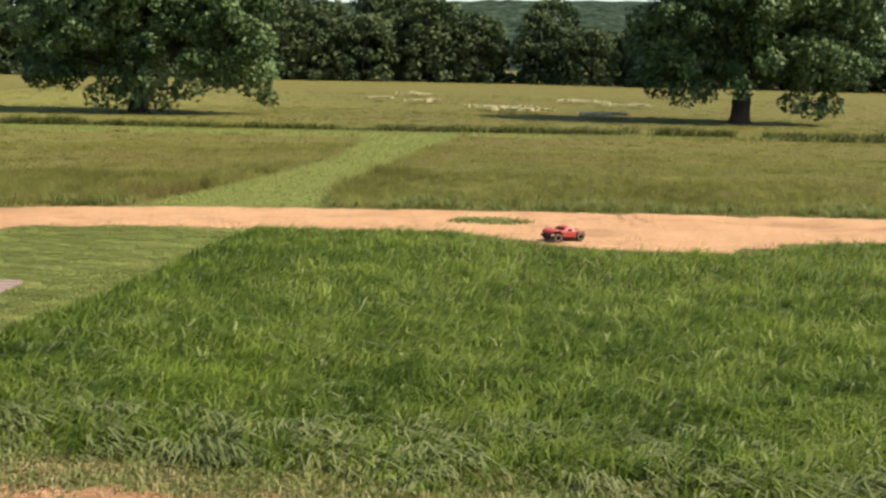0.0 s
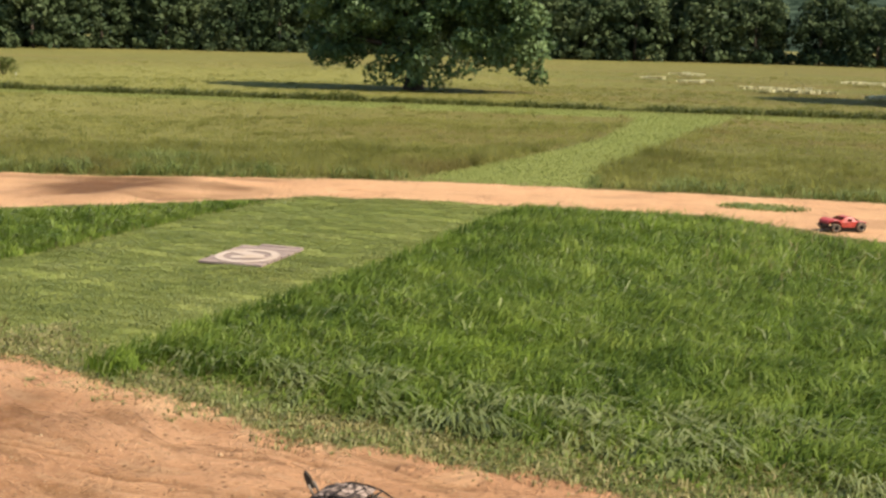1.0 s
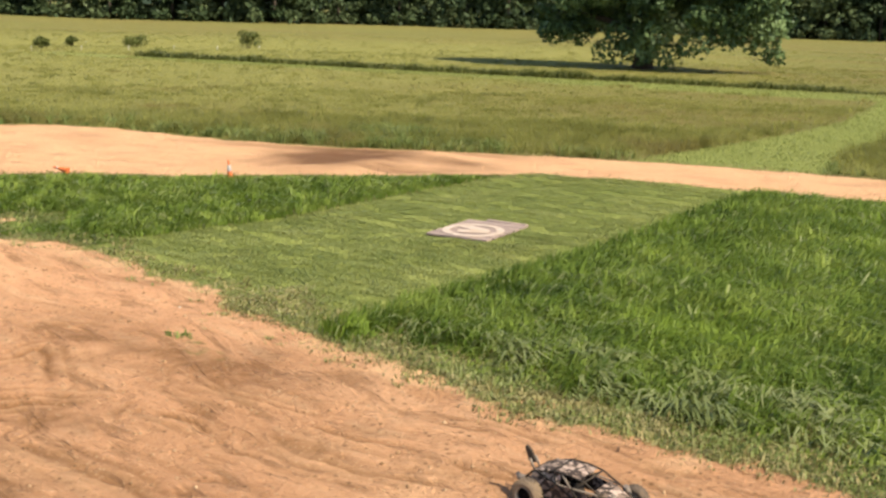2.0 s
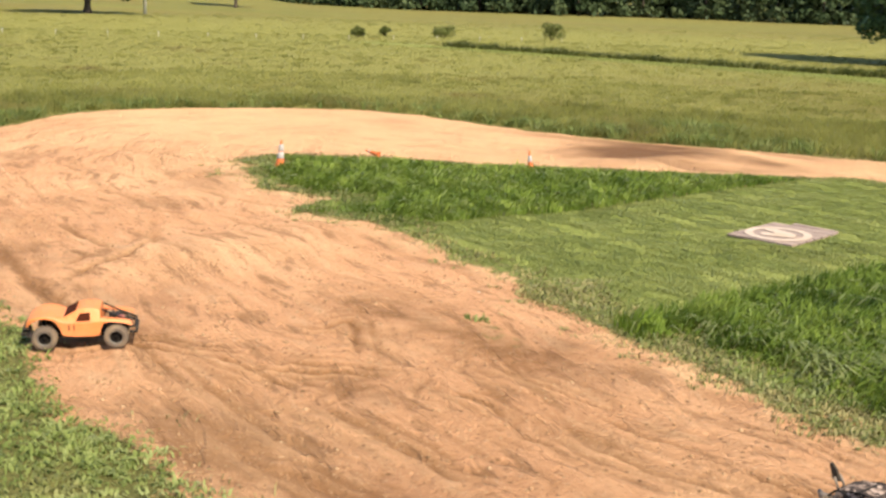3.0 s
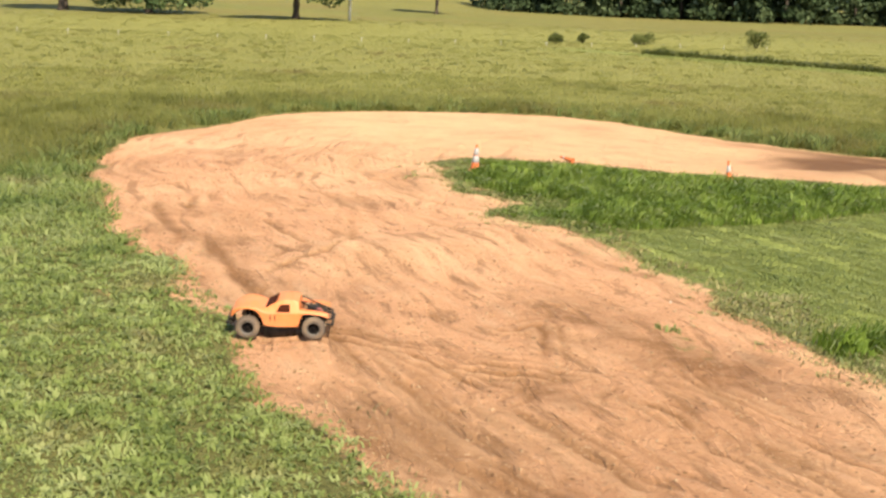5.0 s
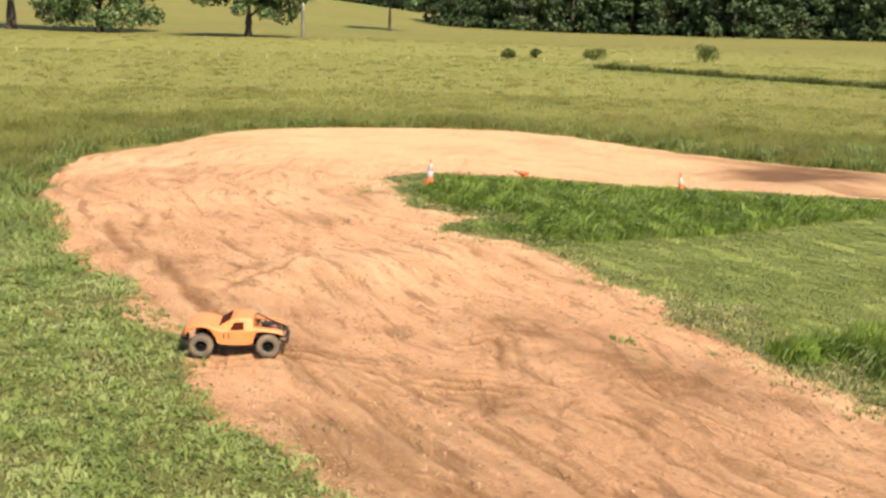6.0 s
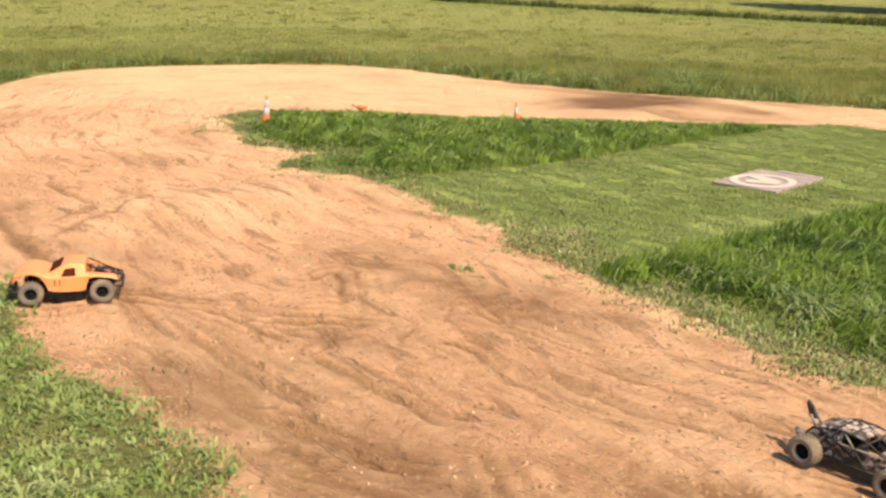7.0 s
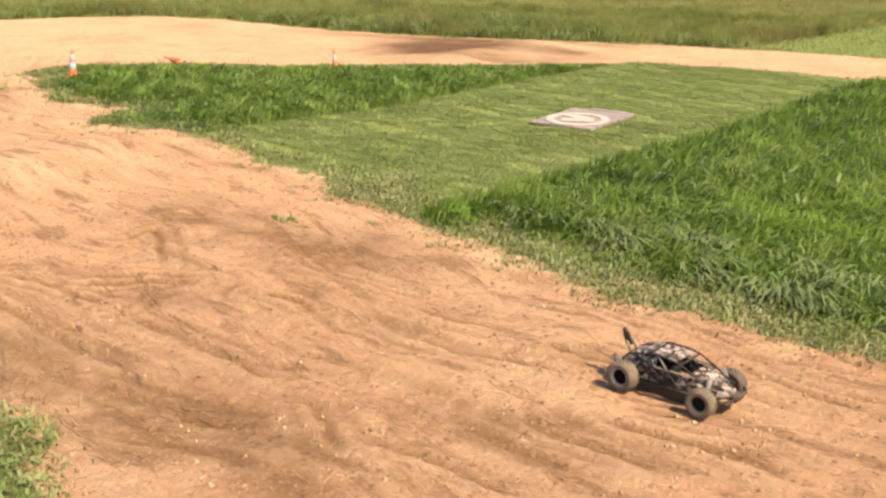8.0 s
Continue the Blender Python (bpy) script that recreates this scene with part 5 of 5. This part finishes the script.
def buggy(name, m, label):
    """An open-wheeled toy buggy with a tubular cage, nose along +x."""
    root = new(name)
    root.matrix_basis = m
    for x, r, w, off in ((0.275, 0.088, 0.07, 0.185), (-0.255, 0.095, 0.085, 0.18)):
        for y in (off, -off):
            wheel(root, (x, y, r), r, w, M_RIM if x > 0 else M_PALE)
        for y in (1, -1):
            bm = bmesh.new()
            tube(bm, [(x - 0.06, y * 0.05, 0.085), (x, y * (off - 0.03), r)], [0.011, 0.01], 6)
            tube(bm, [(x + 0.05, y * 0.05, 0.085), (x, y * (off - 0.03), r)], [0.011, 0.01], 6)
            tube(bm, [(x, y * 0.05, 0.15), (x, y * (off - 0.03), r + 0.03)], [0.008, 0.008], 6)
            part("suspension_arm", bm, M_BLACK, root)
            bm = bmesh.new()
            tube(bm, [(x - 0.01, y * 0.075, 0.22), (x, y * 0.135, 0.1)], [0.017, 0.017], 10)
            part("damper", bm, M_STEEL, root)
    bm = bmesh.new()
    loft(bm, [[(x, -w, z), (x, -w, z + 0.015), (x, w, z + 0.015), (x, w, z)] for x, w, z in ((0.4, 0.05, 0.105), (0.3, 0.07, 0.075), (0.1, 0.085, 0.065), (-0.25, 0.085, 0.065), (-0.36, 0.06, 0.085))])
    part("chassis", bm, M_BLACK, root)
    # mottled panels behind the tubes
    bm = bmesh.new()
    loft(bm, [[(x, -w, lo), (x, -w, lo + 0.6 * (hi - lo)), (x, -t, hi), (x, t, hi), (x, w, lo + 0.6 * (hi - lo)), (x, w, lo)] for x, w, lo, hi, t in
              ((0.38, 0.05, 0.105, 0.135, 0.03), (0.31, 0.08, 0.09, 0.16, 0.05), (0.22, 0.115, 0.085, 0.195, 0.075), (0.15, 0.125, 0.085, 0.21, 0.095))])
    part("nose_cone", bm, M_CAMO, root)
    for y in (1, -1):
        bm = bmesh.new()
        slab(bm, [(0.15, y * 0.127, 0.09), (-0.2, y * 0.135, 0.095), (-0.25, y * 0.125, 0.2), (-0.06, y * 0.138, 0.2), (0.15, y * 0.127, 0.17)], 0.004)
        part("side_panel", bm, M_CAMO, root)
        bm = bmesh.new()
        slab(bm, [(-0.06, y * 0.136, 0.21), (-0.26, y * 0.122, 0.21), (-0.22, y * 0.1, 0.262), (-0.07, y * 0.11, 0.283)], 0.004)
        part("rear_panel", bm, M_CAMO, root)
    bm = bmesh.new()
    loft(bm, [[(x, -w, z), (x, -w * 0.9, z + 0.008), (x, w * 0.9, z + 0.008), (x, w, z), (x, w * 0.9, z + 0.002), (x, -w * 0.9, z + 0.002)] for x, w, z in ((0.06, 0.105, 0.278), (0.0, 0.112, 0.286), (-0.1, 0.112, 0.284), (-0.18, 0.105, 0.268), (-0.26, 0.085, 0.23))])
    part("roof_panel", bm, M_CAMO, root)
    bm = bmesh.new()
    box(bm, (0.07, 0.09, 0.1), (-0.02, 0, 0.14), (0, -15, 0), bevel=0.02)
    lathe(bm, [(0.001, -0.03), (0.022, -0.022), (0.03, 0), (0.022, 0.022), (0.001, 0.03)], 12, pose(0.0, 0, 0.215))
    box(bm, (0.16, 0.14, 0.09), (-0.2, 0, 0.14), bevel=0.015)
    part("engine", bm, M_BLACK, root)
    bm = bmesh.new()
    lathe(bm, [(0.001, 0), (0.025, 0), (0.028, 0.04), (0.001, 0.045)], 14, pose(-0.2, 0.05, 0.185))
    part("air_filter", bm, M_STEEL, root)
    for y in (1, -1):
        for k, line in enumerate((
            [(0.35, 0.06, 0.15), (0.2, 0.115, 0.195), (0.09, 0.115, 0.27), (0.0, 0.118, 0.29), (-0.12, 0.116, 0.288), (-0.27, 0.095, 0.225), (-0.34, 0.06, 0.14)],
            [(0.36, 0.06, 0.1), (0.15, 0.135, 0.09), (-0.2, 0.142, 0.09), (-0.34, 0.06, 0.1)],
            [(0.2, 0.115, 0.195), (-0.05, 0.144, 0.203), (-0.27, 0.095, 0.225)],
            [(0.09, 0.115, 0.27), (0.02, 0.142, 0.2), (0.1, 0.134, 0.092)],
            [(-0.12, 0.116, 0.288), (-0.08, 0.143, 0.203), (-0.18, 0.14, 0.09)],
            [(0.02, 0.142, 0.2), (-0.06, 0.117, 0.288)],
            [(-0.08, 0.143, 0.203), (-0.24, 0.108, 0.245)],
            [(0.2, 0.115, 0.195), (0.1, 0.134, 0.092), (-0.08, 0.143, 0.203)])):
            bm = bmesh.new()
            tube(bm, [(a, b2 * y, c) for a, b2, c in line], [0.0065] * len(line), 6)
            part("cage_tube", bm, M_BLACK if k % 3 != 2 else M_STEEL, root)
    for x, w, z in ((0.2, 0.115, 0.195), (0.09, 0.115, 0.27), (-0.12, 0.116, 0.288), (-0.27, 0.095, 0.225)):
        bm = bmesh.new()
        tube(bm, [(x, -w, z), (x, w, z)], [0.0065] * 2, 6)
        part("cross_tube", bm, M_BLACK, root)
    bm = bmesh.new()
    tube(bm, [(0.37, -0.15, 0.1), (0.42, -0.08, 0.11), (0.42, 0.08, 0.11), (0.37, 0.15, 0.1)], [0.008] * 4, 8)
    box(bm, (0.05, 0.1, 0.03), (0.4, 0, 0.1), (0, 20, 0), bevel=0.008)
    part("front_bumper", bm, M_BLACK, root)
    fin = new("rear_fin")
    fin.parent = root
    bm = bmesh.new()
    slab(bm, [(-0.3, -0.02, 0.25), (-0.345, -0.02, 0.25), (-0.375, -0.02, 0.36), (-0.368, -0.02, 0.385), (-0.33, -0.02, 0.34)], 0.02)
    part("plate", bm, M_BLACK, fin)
    for y in (0.02, -0.04):
        bm = bmesh.new()
        tube(bm, [(-0.29, y, 0.2), (-0.325, y, 0.29)], [0.008] * 2, 6)
        part("strut", bm, M_STEEL, fin)
    bm = bmesh.new()
    tube(bm, [(-0.3, -0.05, 0.13), (-0.38, -0.05, 0.12), (-0.42, -0.02, 0.13)], [0.022, 0.026, 0.014], 10)
    part("exhaust", bm, M_STEEL, root)
    # a low roof line and a short fin
    for ob in root.children_recursive:
        if ob.type == "MESH" and ob.name.split(".")[0] not in ("tyre", "rim", "hub_cap"):
            for v in ob.data.vertices:
                if v.co.z > 0.18:
                    v.co.z = 0.18 + 0.72 * (v.co.z - 0.18)
    return tagged(root, label, "toy buggy")


def at_ground(x, y):
    a, b2 = np.array([x]), np.array([y])
    d = inside(RING, a, b2)
    return float((land(a, b2) + (track_height(a, b2, d) + 0.006 if d[0] > 0 else 0))[0])


truck("orange_truck", pose(-7.99, 4.73, at_ground(-7.99, 4.73) + 0.01, 0, 0, 232) @ Matrix.Scale(0.96, 4), M_ORANGE, "bright orange toy truck with dusty knobbly tyres at the grass edge")
truck("red_truck", pose(2.1, 18.75, at_ground(2.1, 18.75) + 0.01, 0, 0, 208) @ Matrix.Diagonal((0.8, 0.8, 0.7, 1.0)), M_RED, "red toy truck with black wheels on the dirt track")
buggy("buggy", pose(-1.9, 5.9, at_ground(-1.9, 5.9) + 0.012, 0, 0, -11.5), "black and white mottled toy buggy with a tubular cage")

# ---- traffic cones ----
M_CONE = plain("cone_orange", (0.576, 0.144, 0.0432), 0.6, 0.25, dirt=0.35, grain=12)
M_BAND = plain("white_band", (0.403, 0.367, 0.338), 0.5, 0.3, dirt=0.3, grain=12)


def cone(m, high, label, capped=False, bands=((0.16, 0.27), (0.285, 0.4))):
    root = new("traffic_cone")
    root.matrix_basis = m
    k = high / 0.46
    bm = bmesh.new()
    box(bm, (0.165 * k, 0.165 * k, 0.03 * k), (0, 0, 0.016 * k), bevel=0.012 * k)
    part("base", bm, M_CONE, root)
    def radius(z):
        return 0.08 + (0.022 - 0.08) * z / 0.46
    bm = bmesh.new()
    lathe(bm, [(radius(z) * k, z * k) for z in (0.025, 0.12, 0.24, 0.36, 0.45)] + [(0.018 * k, 0.46 * k), (0.014 * k, 0.455 * k), (0.012 * k, 0.4 * k)], 24)
    part("body", bm, M_CONE, root)
    for a, b2 in bands:
        bm = bmesh.new()
        lathe(bm, [((radius(a) + 0.001) * k, a * k), ((radius(a) + 0.004) * k, (a + 0.004) * k), ((radius(b2) + 0.004) * k, (b2 - 0.004) * k), ((radius(b2) + 0.001) * k, b2 * k)], 24)
        part("reflective_band", bm, M_BAND, root)
    if capped:
        bm = bmesh.new()
        lathe(bm, [(0.03 * k, 0.42 * k), (0.028 * k, 0.47 * k), (0.012 * k, 0.5 * k), (0.001, 0.5 * k)], 16)
        part("cap", bm, M_CONE, root)
    return tagged(root, label, "traffic cone", "cones beside the track")


cone(pose(-13.92, 12.19, 0.0, 1.5, 5, 20), 0.45, "upright orange traffic cone with white bands at the grass tip")
cone(pose(-13.62, 14.25, 0.065, 0, 80, 190), 0.29, "orange traffic cone lying on its side in grass", bands=((0.3, 0.34),))
cone(pose(-11.17, 15.42, 0.0, 2, -5, 20), 0.3, "small slim orange cone with a white band and an orange tip", True, ((0.2, 0.36),))

# ---- weathered landing board in the mown strip ----
def board_material():
    m, n, l, b = material("weathered_board", 0.85, 0.2)
    c = n.new("ShaderNodeTexCoord")
    mp = add(n, "Mapping", Scale=(2, 18, 4))
    l.new(c.outputs["Object"], mp.inputs[0])
    f = cloud(n, l, mp.outputs[0], 2.0, 6.0, 0.7)
    f2 = cloud(n, l, c.outputs["Object"], 5.0, 4.0, 0.6)
    cc = ramp(n, l, f, [(0.3, (0.158, 0.115, 0.0936)), (0.7, (0.288, 0.216, 0.18))])
    l.new(mix(n, l, ramp(n, l, f2, [(0.45, (0, 0, 0)), (0.65, (0.45, 0.45, 0.45))]), cc, (0.324, 0.238, 0.187)), b.inputs["Base Color"])
    bump(n, l, b, f, 0.4, 0.01)
    return m


M_BOARD = board_material()
M_PAINT = plain("worn_white_paint", (0.418, 0.331, 0.266), 0.8, 0.1, dirt=0.6, grain=12)
pad = new("landing_board")
pad.matrix_basis = pose(-5.81, 13.48, 0.02, 0.0, 0, -2)
for i in range(6):
    bm = bmesh.new()
    box(bm, (0.87, 0.192, 0.03), (0.05 * (i - 2.5) / 5, -0.5 + 0.2 * i, 0.002 * (i % 2)), bevel=0.005)
    part("plank", bm, M_BOARD, pad)
bm = bmesh.new()
turns = [radians(9 * i) for i in range(41)]
inner = [(0.31 * math.cos(a), 0.33 * math.sin(a) - 0.12) for a in turns]
outer = [(0.41 * math.cos(a), 0.45 * math.sin(a) - 0.12) for a in turns]
for corners in zip(inner[:-1], inner[1:], outer[1:], outer[:-1]):
    low = [bm.verts.new((*p, 0.0195)) for p in corners]
    top = [bm.verts.new((*p, 0.0255)) for p in corners]
    bm.faces.new(top)
    for k in range(4):
        bm.faces.new((low[k], low[(k + 1) % 4], top[(k + 1) % 4], top[k]))
bmesh.ops.recalc_face_normals(bm, faces=bm.faces)
part("painted_ring", bm, M_PAINT, pad, "worn pale painted ring")
for x, y, long, t, lift in ((-0.04, -0.0, 0.44, -24, 0.0), (0.04, -0.2, 0.42, 20, 0.003)):
    bm = bmesh.new()
    box(bm, (long, 0.19, 0.006), (x, y, 0.0225 + lift), (0, 0, t), bevel=0.002)
    part("painted_bar", bm, M_PAINT, pad)
bm = bmesh.new()
box(bm, (0.62, 0.1, 0.05), (0.14, 0.66, 0.0), (0, 0, -4), bevel=0.01)
part("edge_timber", bm, M_BOARD, pad, "dark weathered edge timber")
tagged(pad, "weathered wooden landing board with worn pale paint", "landing pad")

# ---- meadow shrubs, marker posts and poles ----
def shrub(at, wide, high, seed, label):
    root = new("shrub")
    root.location = (*at, float(land(np.array([at[0]]), np.array([at[1]]))[0]))
    r = np.random.RandomState(seed)
    for i in range(4):
        bm = bmesh.new()
        a = i * 1.6
        tube(bm, [(0.05 * math.cos(a), 0.05 * math.sin(a), -0.05), (0.25 * wide * math.cos(a), 0.25 * wide * math.sin(a), high * 0.7)], [0.03, 0.01], 6)
        part("stem", bm, M_BARK, root)
    lobes = []
    for i in range(14):
        a, q, t = i * 2.4, wide * 0.36 * math.sqrt(r.rand()), r.rand()
        lobes.append((q * math.cos(a), q * math.sin(a), 0.25 * high + 0.6 * high * t * (1 - (q / wide) ** 2), 0.2 * wide * r.uniform(0.7, 1.1)))
    foliage("crown", lobes, 2600 / (wide * wide), 0.06, M_WEED, root, seed)
    return tagged(root, label, "shrub", "shrubs in the meadow")


shrub((-42.3, 61.2), 1.7, 1.15, 90, "rounded green shrub standing out of the meadow")
shrub((-46.9, 55.7), 1.7, 0.75, 91, "low dark shrub in the meadow grass")
shrub((-49.4, 52.9), 0.75, 0.6, 92, "small dark shrub in the meadow grass")
shrub((-48.8, 49.8), 1.0, 0.62, 93, "small flat-topped green shrub in the meadow")

M_POST = plain("white_marker", (0.504, 0.482, 0.374), 0.5, 0.4, dirt=0.2, grain=10)
post = new("marker_post")
bm = bmesh.new()
tube(bm, [(0, 0, -0.05), (0, 0, 0.22)], [0.014, 0.014], 8)
part("stake", bm, M_POST, post)
bm = bmesh.new()
box(bm, (0.06, 0.06, 0.06), (0, 0, 0.24), bevel=0.014)
part("cap", bm, M_POST, post)
tagged(post, "short white marker post in a long row", "marker post", "white marker posts across the field")
for i in range(19):
    x, y = -65.9 + 1.45 * i, 17.8 + 2.27 * i
    m = pose(x, y, float(land(np.array([x]), np.array([y]))[0]), rr.uniform(-3, 3), rr.uniform(-3, 3), rr.uniform(0, 90))
    if i == 0:
        post.matrix_basis = m
    else:
        copy_thing(post, m)

M_POLE = plain("grey_pole_wood", (0.518, 0.49, 0.418), 0.8, 0.2, dirt=0.15, grain=6)
pole = new("utility_pole")
pole.location = (-84.0, 59.6, float(land(np.array([-84.0]), np.array([59.6]))[0]))
bm = bmesh.new()
tube(bm, [(0, 0, -0.4), (0, 0, 4), (0, 0, 8.5)], [0.15, 0.13, 0.1], 12)
part("shaft", bm, M_POLE, pole)
bm = bmesh.new()
box(bm, (0.1, 1.8, 0.12), (0.12, 0, 8.0), bevel=0.015)
part("crossarm", bm, M_POLE, pole)
tagged(pole, "pale weathered wooden utility pole on the rise", "pole")

# pale blossom drifts far out in the field
xs2, ys2 = [], []
for cx, cy, wx, wy in ((-4.6, 88, 0.5, 0.5), (-2.3, 99, 1.5, 4.0), (-1.5, 83, 1.3, 1.5), (3.3, 73, 2.0, 2.0), (4.4, 69, 1.6, 1.5), (13.2, 82, 1.8, 2.5), (9.2, 64, 1.0, 1.0), (10.8, 88, 1.2, 2.0)):
    for i in range(3 + int(wx * 3)):
        px, py, long = rng.normal(cx, wx * 0.45), rng.normal(cy, wy * 0.5), rng.uniform(0.3, 0.9)
        xs2.append(rng.uniform(px - long, px + long, 70))
        ys2.append(rng.normal(py, 0.16, 70))
x, y = np.concatenate(xs2), np.concatenate(ys2)
grass_stuff(blades("pale_blossom", x, y, on_ground(x, y) + 0.2, 0.14 + 0.12 * rng.rand(len(x)), 0.08 + 0.07 * rng.rand(len(x)), 0.9 + 0.6 * rng.rand(len(x)), M_BLOOM),
            "drifts of pale wildflowers in the far meadow", "flowers")
